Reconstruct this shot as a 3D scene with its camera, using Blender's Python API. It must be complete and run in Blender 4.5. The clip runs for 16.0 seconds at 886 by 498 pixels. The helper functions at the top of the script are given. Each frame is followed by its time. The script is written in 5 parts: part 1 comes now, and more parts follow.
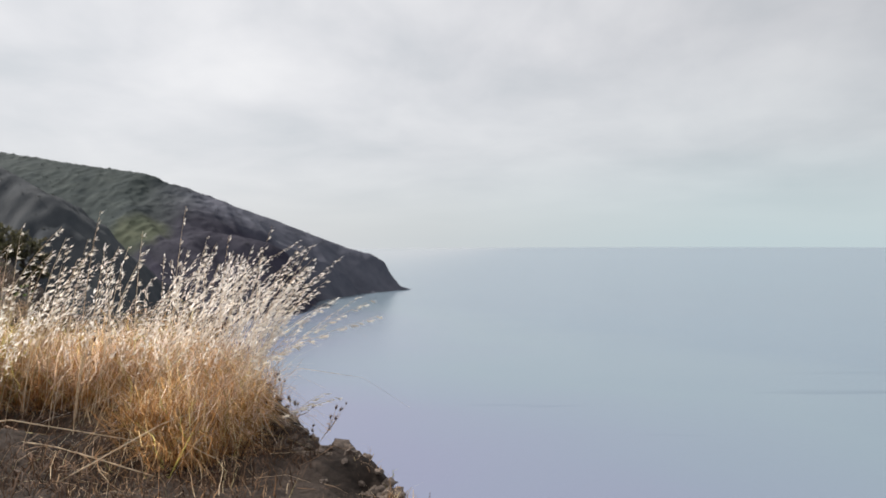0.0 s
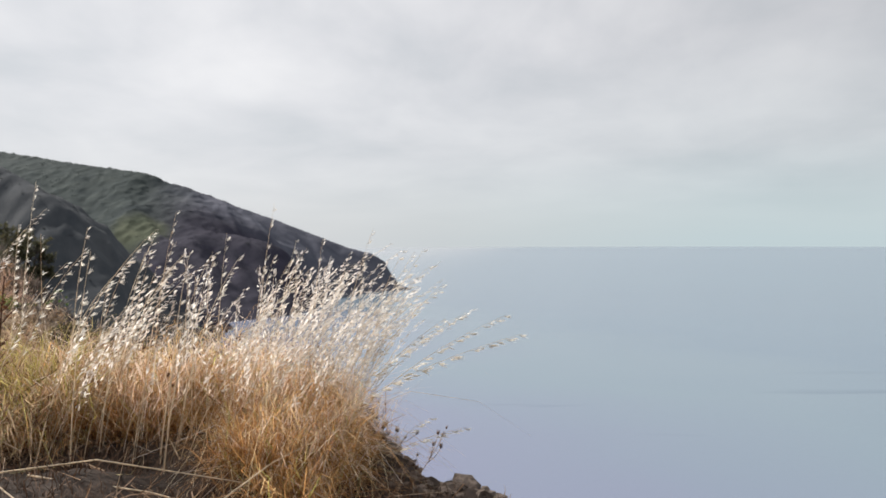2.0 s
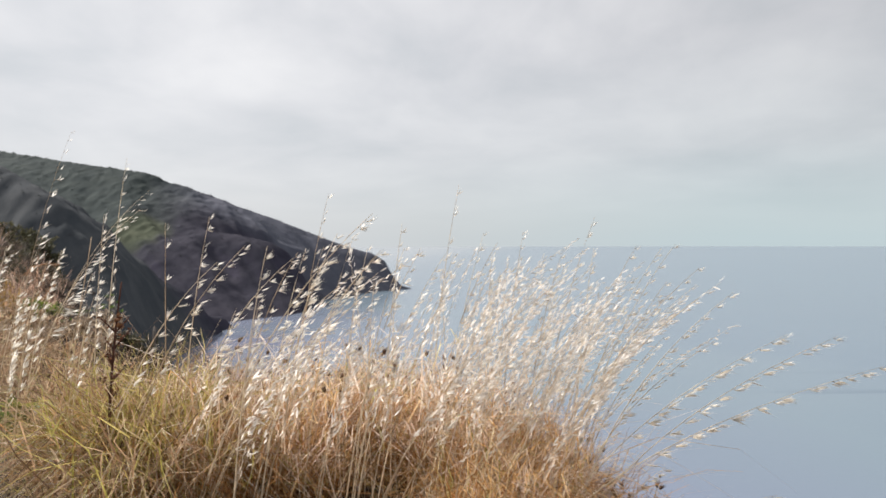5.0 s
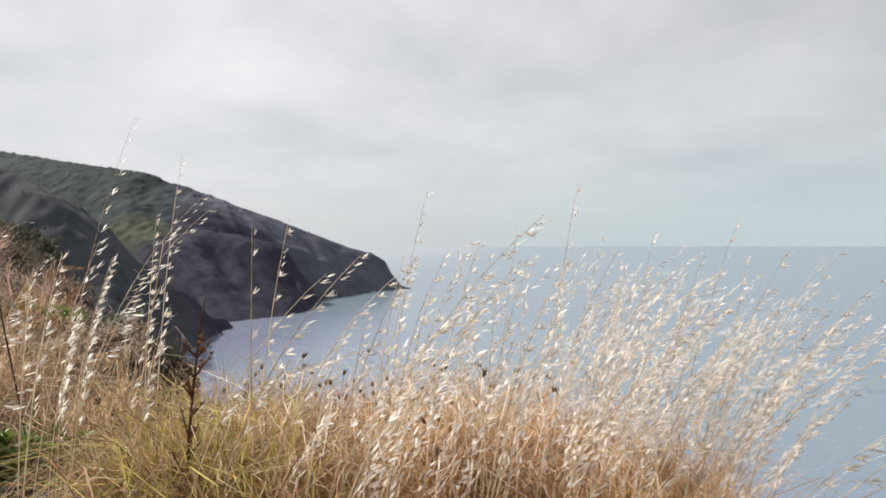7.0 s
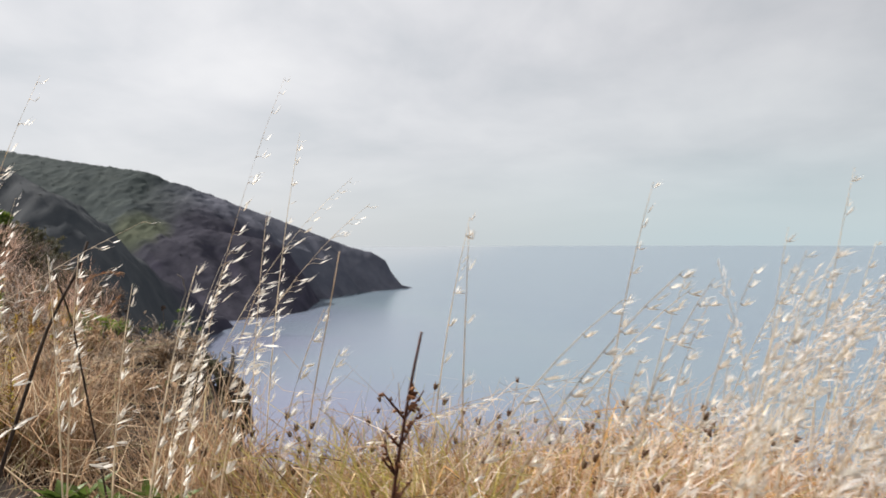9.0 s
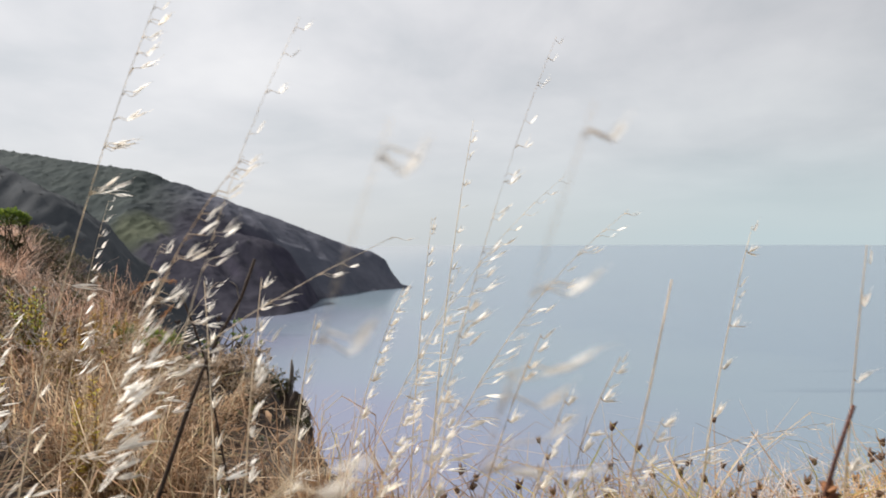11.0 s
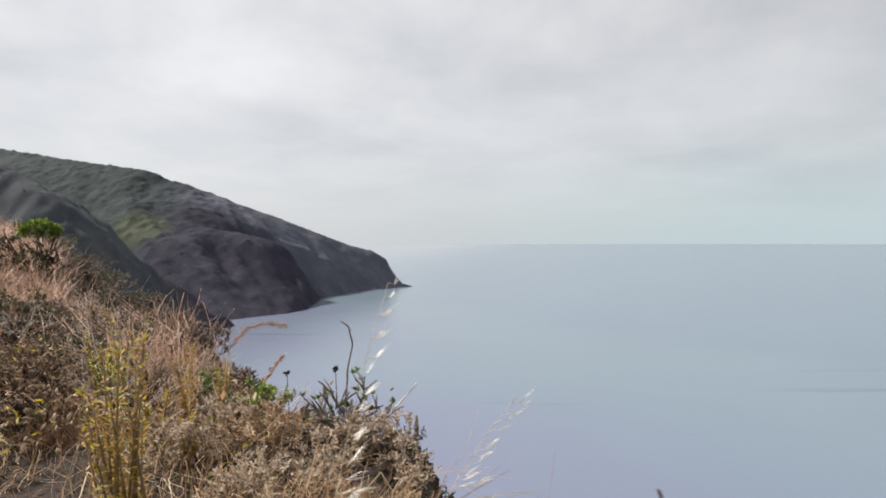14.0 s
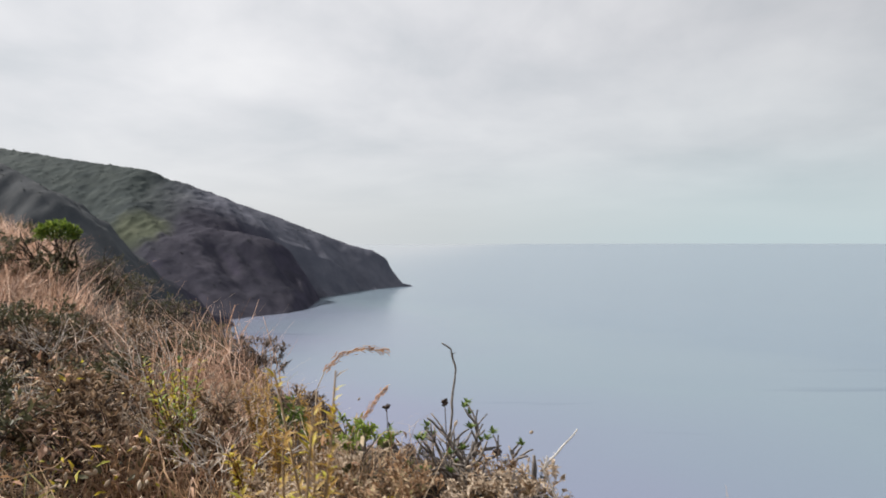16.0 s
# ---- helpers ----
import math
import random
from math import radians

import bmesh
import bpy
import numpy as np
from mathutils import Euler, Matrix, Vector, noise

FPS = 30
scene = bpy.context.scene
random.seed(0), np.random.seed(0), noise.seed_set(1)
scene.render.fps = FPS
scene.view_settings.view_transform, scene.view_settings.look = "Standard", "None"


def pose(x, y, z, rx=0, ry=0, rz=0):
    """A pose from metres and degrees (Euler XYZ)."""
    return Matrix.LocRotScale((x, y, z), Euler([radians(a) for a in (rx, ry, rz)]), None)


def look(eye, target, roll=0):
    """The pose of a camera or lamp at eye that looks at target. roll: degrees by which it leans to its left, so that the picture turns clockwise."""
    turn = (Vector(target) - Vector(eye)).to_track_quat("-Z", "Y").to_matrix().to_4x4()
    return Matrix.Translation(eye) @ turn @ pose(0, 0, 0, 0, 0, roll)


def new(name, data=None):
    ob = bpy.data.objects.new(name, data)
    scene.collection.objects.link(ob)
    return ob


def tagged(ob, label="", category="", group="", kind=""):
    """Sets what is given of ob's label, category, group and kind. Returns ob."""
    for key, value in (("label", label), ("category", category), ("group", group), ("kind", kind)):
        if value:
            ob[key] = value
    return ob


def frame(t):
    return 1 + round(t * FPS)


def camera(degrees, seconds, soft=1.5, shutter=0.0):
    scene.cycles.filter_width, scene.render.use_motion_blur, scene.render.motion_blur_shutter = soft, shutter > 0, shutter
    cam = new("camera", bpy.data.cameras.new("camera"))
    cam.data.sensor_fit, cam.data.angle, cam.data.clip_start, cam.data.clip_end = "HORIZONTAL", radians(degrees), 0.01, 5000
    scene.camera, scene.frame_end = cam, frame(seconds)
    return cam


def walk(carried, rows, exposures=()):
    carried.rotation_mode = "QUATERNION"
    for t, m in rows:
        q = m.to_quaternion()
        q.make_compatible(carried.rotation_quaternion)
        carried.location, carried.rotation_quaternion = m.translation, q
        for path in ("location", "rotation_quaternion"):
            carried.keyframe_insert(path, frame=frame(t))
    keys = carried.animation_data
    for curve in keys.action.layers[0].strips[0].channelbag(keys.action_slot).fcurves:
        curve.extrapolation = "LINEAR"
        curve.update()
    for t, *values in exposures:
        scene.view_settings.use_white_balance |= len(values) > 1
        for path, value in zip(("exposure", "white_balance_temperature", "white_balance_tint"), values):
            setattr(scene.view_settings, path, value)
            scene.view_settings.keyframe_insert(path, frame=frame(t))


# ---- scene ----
# ---- camera and walk ----
cam = camera(72.0, 16.0, soft=1.5, shutter=0.4)
cam.data.dof.use_dof = True
cam.data.dof.focus_distance, cam.data.dof.aperture_fstop = 0.65, 15.0
ROLL = 0.3
PATH = [
    (0, 0.513, 0.598, 0.931, 89.15),
    (0.5, 0.448, 0.649, 0.938, 89.14),
    (1, 0.363, 0.707, 0.941, 89.13),
    (1.5, 0.284, 0.758, 0.945, 89.12),
    (2, 0.215, 0.803, 0.943, 89.11),
    (2.5, 0.151, 0.870, 0.931, 89.10),
    (3, 0.070, 0.940, 0.927, 89.09),
    (3.5, 0.000, 0.998, 0.928, 89.09),
    (4, -0.071, 1.056, 0.926, 89.08),
    (4.5, -0.153, 1.119, 0.929, 89.07),
    (7, -0.401, 1.321, 0.941, 89.07),
    (7.5, -0.464, 1.378, 0.945, 89.07),
    (8, -0.534, 1.432, 0.949, 89.05),
    (10.5, -0.860, 1.705, 0.950, 88.96),
    (11, -0.917, 1.724, 0.966, 88.94),
    (11.5, -0.976, 1.742, 0.988, 88.91),
    (12, -1.041, 1.786, 1.010, 88.88),
    (12.5, -1.115, 1.871, 1.019, 88.88),
    (13, -1.180, 1.931, 1.030, 88.87),
    (13.5, -1.248, 1.987, 1.047, 88.86),
    (14, -1.325, 2.031, 1.058, 88.85),
    (14.5, -1.405, 2.089, 1.069, 88.84),
    (15, -1.473, 2.150, 1.070, 88.83),
    (15.5, -1.533, 2.216, 1.067, 88.82),
    (16, -1.601, 2.289, 1.075, 88.81),
]
walk(cam, [(t, pose(x, y, z, rx, ROLL, 0)) for t, x, y, z, rx in PATH])

# ---- light: hazy sun to the left, behind thin broken cloud ----
SUN_AZ, SUN_EL = -66.0, 42.0
sun_dir = Vector((math.sin(radians(SUN_AZ)) * math.cos(radians(SUN_EL)),
                  math.cos(radians(SUN_AZ)) * math.cos(radians(SUN_EL)), math.sin(radians(SUN_EL))))
lamp = bpy.data.lights.new("sun", "SUN")
lamp.energy, lamp.angle, lamp.color = 7.2, radians(3.0), (1.0, 0.95, 0.895)
sun = new("sun", lamp)
sun.matrix_world = look(sun_dir * 50, (0, 0, 0))


def nodes_of(tree):
    tree.nodes.clear()
    return tree.nodes, tree.links


def add(ns, kind, **kw):
    """A node, with its inputs or properties set by name."""
    n = ns.new(kind)
    for k, v in kw.items():
        if k == "op":
            n.operation = v
        elif k == "blend":
            n.data_type, n.blend_type = "RGBA", v
        elif k == "dims":
            n.noise_dimensions = v
        else:
            n.inputs[k.replace("_", " ")].default_value = v
    return n


def ramp(ns, stops):
    n = ns.new("ShaderNodeValToRGB")
    els = n.color_ramp.elements
    while len(els) < len(stops):
        els.new(0.5)
    for e, (p, c) in zip(els, stops):
        e.position, e.color = p, (*c, 1) if len(c) == 3 else c
    return n


def build_world():
    w = bpy.data.worlds.new("overcast_sky")
    scene.world = w
    w.use_nodes = True
    ns, ln = nodes_of(w.node_tree)
    out = ns.new("ShaderNodeOutputWorld")
    bg = add(ns, "ShaderNodeBackground", Strength=1.0)
    sky = ns.new("ShaderNodeTexSky")
    sky.sky_type, sky.sun_disc = "NISHITA", False
    sky.sun_elevation, sky.sun_rotation = radians(SUN_EL), radians(SUN_AZ)
    tint = add(ns, "ShaderNodeMix", blend="MULTIPLY", Factor=1.0)
    tint.inputs[7].default_value = (0.10, 0.10, 0.10, 1)
    ln.new(sky.outputs[0], tint.inputs[6])
    co = ns.new("ShaderNodeTexCoord")
    sep = ns.new("ShaderNodeSeparateXYZ")
    ln.new(co.outputs["Generated"], sep.inputs[0])
    # cloud layers: soft heaps overhead, drawn out into level bands towards the horizon
    zc = add(ns, "ShaderNodeMath", op="MAXIMUM"); zc.inputs[1].default_value = 0.0
    ln.new(sep.outputs[2], zc.inputs[0])
    za = add(ns, "ShaderNodeMath", op="ADD"); za.inputs[1].default_value = 0.07
    ln.new(zc.outputs[0], za.inputs[0])
    lg = add(ns, "ShaderNodeMath", op="LOGARITHM"); lg.inputs[1].default_value = math.e
    ln.new(za.outputs[0], lg.inputs[0])
    lv = add(ns, "ShaderNodeMath", op="MULTIPLY"); lv.inputs[1].default_value = 2.1
    ln.new(lg.outputs[0], lv.inputs[0])
    flat = ns.new("ShaderNodeCombineXYZ")
    dx = add(ns, "ShaderNodeMath", op="MULTIPLY"); dx.inputs[1].default_value = 3.4
    dyy = add(ns, "ShaderNodeMath", op="MULTIPLY"); dyy.inputs[1].default_value = 3.4
    ln.new(sep.outputs[0], dx.inputs[0]); ln.new(sep.outputs[1], dyy.inputs[0])
    ln.new(dx.outputs[0], flat.inputs[0]); ln.new(dyy.outputs[0], flat.inputs[1]); ln.new(lv.outputs[0], flat.inputs[2])
    big = add(ns, "ShaderNodeTexNoise", Scale=1.0, Detail=5.0, Roughness=0.5, Distortion=0.25)
    fine = add(ns, "ShaderNodeTexNoise", Scale=2.6, Detail=5.0, Roughness=0.52, Distortion=0.2)
    ln.new(flat.outputs[0], big.inputs["Vector"]); ln.new(flat.outputs[0], fine.inputs["Vector"])
    mixn = add(ns, "ShaderNodeMath", op="MULTIPLY_ADD"); mixn.inputs[1].default_value = 0.17
    ln.new(fine.outputs[0], mixn.inputs[0])
    half = add(ns, "ShaderNodeMath", op="MULTIPLY"); half.inputs[1].default_value = 0.83
    ln.new(big.outputs[0], half.inputs[0]); ln.new(half.outputs[0], mixn.inputs[2])
    cl = ramp(ns, [(0.32, (0.605, 0.63, 0.655)), (0.45, (0.705, 0.715, 0.735)), (0.54, (0.77, 0.775, 0.79)), (0.68, (0.86, 0.86, 0.865))])
    ln.new(mixn.outputs[0], cl.inputs[0])
    # the cloud is brighter round the hidden sun
    dot = ns.new("ShaderNodeVectorMath"); dot.operation = "DOT_PRODUCT"
    ln.new(co.outputs["Generated"], dot.inputs[0])
    g = Vector((-0.46, 0.84, 0.27)).normalized()
    dot.inputs[1].default_value = g
    gl = ramp(ns, [(0.45, (0.84, 0.84, 0.85)), (0.86, (1.00, 0.995, 1.005)), (1.0, (1.12, 1.11, 1.11))])
    ln.new(dot.outputs["Value"], gl.inputs[0])
    lit = add(ns, "ShaderNodeMix", blend="MULTIPLY", Factor=1.0)
    ln.new(cl.outputs[0], lit.inputs[6]); ln.new(gl.outputs[0], lit.inputs[7])
    # haze towards the horizon, clearer and bluer to the right
    hz = ramp(ns, [(0.0, (1, 1, 1)), (0.05, (0.75, 0.75, 0.75)), (0.14, (0.25, 0.25, 0.25)), (0.3, (0, 0, 0))])
    ln.new(zc.outputs[0], hz.inputs[0])
    side = ramp(ns, [(0.36, (0.685, 0.705, 0.73)), (0.5, (0.615, 0.66, 0.685)), (0.72, (0.56, 0.665, 0.70))])
    sx = add(ns, "ShaderNodeMath", op="MULTIPLY_ADD"); sx.inputs[1].default_value = 0.5; sx.inputs[2].default_value = 0.5
    ln.new(sep.outputs[0], sx.inputs[0]); ln.new(sx.outputs[0], side.inputs[0])
    hazed = add(ns, "ShaderNodeMix", blend="MIX")
    ln.new(hz.outputs[0], hazed.inputs[0]); ln.new(lit.outputs[2], hazed.inputs[6]); ln.new(side.outputs[0], hazed.inputs[7])
    both = add(ns, "ShaderNodeMix", blend="MIX", Factor=0.93)
    ln.new(tint.outputs[2], both.inputs[6]); ln.new(hazed.outputs[2], both.inputs[7])
    ln.new(both.outputs[2], bg.inputs[0]); ln.new(bg.outputs[0], out.inputs[0])


build_world()


# ---- materials ----
def material(name, rough=0.8, spec=0.3):
    m = bpy.data.materials.new(name)
    m.use_nodes = True
    ns, ln = nodes_of(m.node_tree)
    out = ns.new("ShaderNodeOutputMaterial")
    p = add(ns, "ShaderNodeBsdfPrincipled", Roughness=rough, Specular_IOR_Level=spec)
    ln.new(p.outputs[0], out.inputs[0])
    return m, ns, ln, p, out


def position(ns):
    return ns.new("ShaderNodeNewGeometry").outputs["Position"]


def plant(name, stops, through_light=0.35, rough=0.65, by_object=False, grain=60.0, patch=0.0):
    """Dry or green plant stuff: a colour for each blade, fine streaks, and light coming through."""
    m, ns, ln, p, out = material(name, rough, 0.25)
    src = ns.new("ShaderNodeObjectInfo").outputs["Random"] if by_object else ns.new("ShaderNodeNewGeometry").outputs["Random Per Island"]
    r = ramp(ns, stops)
    ln.new(src, r.inputs[0])
    n = add(ns, "ShaderNodeTexNoise", Scale=grain, Detail=3.0)
    ln.new(position(ns), n.inputs["Vector"])
    v = ramp(ns, [(0.3, (0.72, 0.70, 0.66)), (0.7, (1.12, 1.1, 1.06))])
    ln.new(n.outputs[0], v.inputs[0])
    pn = add(ns, "ShaderNodeTexNoise", Scale=patch, Detail=3.0)
    ln.new(position(ns), pn.inputs["Vector"])
    pv = ramp(ns, [(0.34, (0.79, 0.71, 0.61)), (0.48, (1.07, 1.03, 0.98)), (0.64, (1.22, 1.22, 1.22))])
    ln.new(pn.outputs[0], pv.inputs[0])
    pm = add(ns, "ShaderNodeMix", blend="MULTIPLY", Factor=1.0 if patch else 0.0)
    ln.new(v.outputs[0], pm.inputs[6]); ln.new(pv.outputs[0], pm.inputs[7])
    mul = add(ns, "ShaderNodeMix", blend="MULTIPLY", Factor=1.0)
    ln.new(r.outputs[0], mul.inputs[6]); ln.new(pm.outputs[2], mul.inputs[7])
    ln.new(mul.outputs[2], p.inputs["Base Color"])
    if through_light:
        t = ns.new("ShaderNodeBsdfTranslucent")
        ln.new(mul.outputs[2], t.inputs[0])
        mx = add(ns, "ShaderNodeMixShader")
        mx.inputs[0].default_value = through_light
        ln.new(p.outputs[0], mx.inputs[1]); ln.new(t.outputs[0], mx.inputs[2]); ln.new(mx.outputs[0], out.inputs[0])
    return m


def rough_stuff(name, dark, light, scale, bump=0.5, rough=0.9, fine=6.0, dist=0.01):
    """Soil, rock or bark: two scales of colour and a bumpy face."""
    m, ns, ln, p, out = material(name, rough, 0.2)
    pos = position(ns)
    a = add(ns, "ShaderNodeTexNoise", Scale=scale, Detail=8.0, Roughness=0.6)
    b = add(ns, "ShaderNodeTexNoise", Scale=scale * fine, Detail=6.0, Roughness=0.65)
    ln.new(pos, a.inputs["Vector"]); ln.new(pos, b.inputs["Vector"])
    s = add(ns, "ShaderNodeMath", op="MULTIPLY_ADD"); s.inputs[1].default_value = 0.45
    ln.new(b.outputs[0], s.inputs[0])
    h = add(ns, "ShaderNodeMath", op="MULTIPLY"); h.inputs[1].default_value = 0.55
    ln.new(a.outputs[0], h.inputs[0]); ln.new(h.outputs[0], s.inputs[2])
    mid = tuple((d + l) / 2 for d, l in zip(dark, light))
    r = ramp(ns, [(0.36, dark), (0.5, mid), (0.64, light)])
    ln.new(s.outputs[0], r.inputs[0]); ln.new(r.outputs[0], p.inputs["Base Color"])
    bp = add(ns, "ShaderNodeBump", Strength=bump, Distance=dist)
    ln.new(s.outputs[0], bp.inputs["Height"]); ln.new(bp.outputs[0], p.inputs["Normal"])
    return m


def sea_material():
    """Calm water: soft broad patches, far haze put into the colour, a few thin slicks, and a fine ripple."""
    m, ns, ln, p, out = material("sea_water", 0.2, 0.5)
    p.inputs["IOR"].default_value = 1.33
    pos = position(ns)
    mp = add(ns, "ShaderNodeMapping"); mp.inputs["Scale"].default_value = (1.0, 1.5, 1.0)
    ln.new(pos, mp.inputs["Vector"])
    a = add(ns, "ShaderNodeTexNoise", Scale=0.0042, Detail=2.5, Roughness=0.45)
    ln.new(mp.outputs[0], a.inputs["Vector"])
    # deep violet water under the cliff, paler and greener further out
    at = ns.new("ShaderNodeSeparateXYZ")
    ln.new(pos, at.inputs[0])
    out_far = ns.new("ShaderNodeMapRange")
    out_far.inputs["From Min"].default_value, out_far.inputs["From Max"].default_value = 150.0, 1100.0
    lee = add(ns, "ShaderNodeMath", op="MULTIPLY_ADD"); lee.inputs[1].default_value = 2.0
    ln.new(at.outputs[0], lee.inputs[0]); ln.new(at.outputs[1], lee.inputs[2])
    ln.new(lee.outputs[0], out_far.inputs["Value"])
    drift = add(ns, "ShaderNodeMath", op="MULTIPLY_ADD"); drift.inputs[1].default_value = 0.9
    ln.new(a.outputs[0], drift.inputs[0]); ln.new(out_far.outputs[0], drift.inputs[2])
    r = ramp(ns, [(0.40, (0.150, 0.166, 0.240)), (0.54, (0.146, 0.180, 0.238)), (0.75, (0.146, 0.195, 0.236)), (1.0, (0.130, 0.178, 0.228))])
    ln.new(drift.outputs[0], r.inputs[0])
    # haze over the far water off the point, put into the base colour
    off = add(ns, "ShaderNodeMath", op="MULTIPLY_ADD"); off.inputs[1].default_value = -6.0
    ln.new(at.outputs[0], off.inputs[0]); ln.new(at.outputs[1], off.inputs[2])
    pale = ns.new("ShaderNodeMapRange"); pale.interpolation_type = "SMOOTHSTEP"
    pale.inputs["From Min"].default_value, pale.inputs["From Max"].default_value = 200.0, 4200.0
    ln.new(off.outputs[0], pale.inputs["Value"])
    misty = add(ns, "ShaderNodeMix", blend="MIX")
    misty.inputs[7].default_value = (0.245, 0.272, 0.300, 1)
    ln.new(pale.outputs[0], misty.inputs[0]); ln.new(r.outputs[0], misty.inputs[6])
    # long thin slicks of ruffled water
    m2 = add(ns, "ShaderNodeMapping"); m2.inputs["Scale"].default_value = (1.0, 7.0, 1.0)
    ln.new(pos, m2.inputs["Vector"])
    c = add(ns, "ShaderNodeTexNoise", Scale=0.006, Detail=3.0, Roughness=0.5, Distortion=0.4)
    ln.new(m2.outputs[0], c.inputs["Vector"])
    slick = ramp(ns, [(0.66, (1, 1, 1)), (0.74, (0.80, 0.82, 0.86))])
    ln.new(c.outputs[0], slick.inputs[0])
    ruffled = add(ns, "ShaderNodeMix", blend="MULTIPLY", Factor=1.0)
    ln.new(misty.outputs[2], ruffled.inputs[6]); ln.new(slick.outputs[0], ruffled.inputs[7])
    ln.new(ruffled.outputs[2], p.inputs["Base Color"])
    w = add(ns, "ShaderNodeTexNoise", Scale=0.35, Detail=6.0, Roughness=0.6)
    ln.new(mp.outputs[0], w.inputs["Vector"])
    bp = add(ns, "ShaderNodeBump", Strength=0.18, Distance=0.5)
    ln.new(w.outputs[0], bp.inputs["Height"]); ln.new(bp.outputs[0], p.inputs["Normal"])
    return m


def headland_material():
    """Basalt cliffs, dark scrub, haze put into the far ridge's colour, a green valley with one field."""
    m, ns, ln, p, out = material("cliff_and_scrub", 0.95, 0.05)
    g = ns.new("ShaderNodeNewGeometry")
    pos = g.outputs["Position"]
    sep, at = ns.new("ShaderNodeSeparateXYZ"), ns.new("ShaderNodeSeparateXYZ")
    ln.new(g.outputs["Normal"], sep.inputs[0]); ln.new(pos, at.inputs[0])
    a = add(ns, "ShaderNodeTexNoise", Scale=0.012, Detail=9.0, Roughness=0.62)
    stretch = add(ns, "ShaderNodeMapping"); stretch.inputs["Scale"].default_value = (1.0, 1.0, 0.45)
    ln.new(pos, stretch.inputs["Vector"])
    b = add(ns, "ShaderNodeTexNoise", Scale=0.05, Detail=9.0, Roughness=0.66, Distortion=0.5)
    ln.new(pos, a.inputs["Vector"]); ln.new(stretch.outputs[0], b.inputs["Vector"])

    def cover(dark, light):
        r = ramp(ns, [(0.36, dark), (0.66, light)])
        ln.new(b.outputs[0], r.inputs[0])
        return r.outputs[0]

    def between(value, lo, hi, wobble):
        """0 below lo, 1 above hi, the line between them ragged by wobble."""
        w = add(ns, "ShaderNodeMath", op="MULTIPLY_ADD"); w.inputs[1].default_value = wobble
        ln.new(a.outputs[0], w.inputs[0]); ln.new(value, w.inputs[2])
        mr = ns.new("ShaderNodeMapRange")
        mr.interpolation_type = "SMOOTHSTEP"
        mr.inputs["From Min"].default_value, mr.inputs["From Max"].default_value = lo + wobble / 2, hi + wobble / 2
        ln.new(w.outputs[0], mr.inputs["Value"])
        return mr.outputs[0]

    def mix(f, one, two):
        mx = add(ns, "ShaderNodeMix", blend="MIX")
        ln.new(f, mx.inputs[0]); ln.new(one, mx.inputs[6]); ln.new(two, mx.inputs[7])
        return mx.outputs[2]

    # a violet-blue cast for distance haze is put into these colours
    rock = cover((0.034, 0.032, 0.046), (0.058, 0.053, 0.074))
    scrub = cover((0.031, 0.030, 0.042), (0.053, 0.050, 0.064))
    hazed_ridge = cover((0.088, 0.091, 0.114), (0.112, 0.114, 0.138))
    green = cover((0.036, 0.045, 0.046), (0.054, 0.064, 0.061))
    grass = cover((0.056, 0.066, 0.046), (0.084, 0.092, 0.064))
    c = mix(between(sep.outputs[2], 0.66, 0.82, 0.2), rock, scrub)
    # far slopes turn paler and bluer, as haze would make them
    c = mix(between(at.outputs[1], 600, 650, 60), c, hazed_ridge)
    west = add(ns, "ShaderNodeMath", op="MULTIPLY"); west.inputs[1].default_value = -1.0
    ln.new(at.outputs[0], west.inputs[0])
    valley = add(ns, "ShaderNodeMath", op="MULTIPLY")
    ln.new(between(west.outputs[0], 235, 310, 70), valley.inputs[0]); ln.new(between(at.outputs[1], 400, 500, 60), valley.inputs[1])
    c = mix(valley.outputs[0], c, green)
    # evergreen growth on the spur in front, its colour lightened against its own shade
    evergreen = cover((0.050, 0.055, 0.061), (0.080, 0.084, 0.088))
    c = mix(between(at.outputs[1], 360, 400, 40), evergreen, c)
    # one grassy field below the ridge
    far = ns.new("ShaderNodeVectorMath"); far.operation = "SUBTRACT"
    far.inputs[1].default_value = (-276, 556, 10)
    ln.new(pos, far.inputs[0])
    sq = ns.new("ShaderNodeVectorMath"); sq.operation = "MULTIPLY"; sq.inputs[1].default_value = (1 / 27, 1 / 34, 0)
    ln.new(far.outputs[0], sq.inputs[0])
    le = ns.new("ShaderNodeVectorMath"); le.operation = "LENGTH"
    ln.new(sq.outputs[0], le.inputs[0])
    c = mix(between(le.outputs["Value"], 0.55, 1.15, 1.6), grass, c)
    # broad patches of thicker and thinner growth
    pat = add(ns, "ShaderNodeTexNoise", Scale=0.03, Detail=6.0, Roughness=0.62)
    ln.new(pos, pat.inputs["Vector"])
    tone = ramp(ns, [(0.36, (0.82, 0.84, 0.86)), (0.5, (0.98, 0.98, 0.98)), (0.64, (1.14, 1.13, 1.12))])
    ln.new(pat.outputs[0], tone.inputs[0])
    mt = add(ns, "ShaderNodeMix", blend="MULTIPLY", Factor=1.0)
    ln.new(c, mt.inputs[6]); ln.new(tone.outputs[0], mt.inputs[7])
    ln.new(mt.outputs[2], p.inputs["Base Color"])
    bp = add(ns, "ShaderNodeBump", Strength=0.22, Distance=2.0)
    ln.new(b.outputs[0], bp.inputs["Height"]); ln.new(bp.outputs[0], p.inputs["Normal"])
    return m


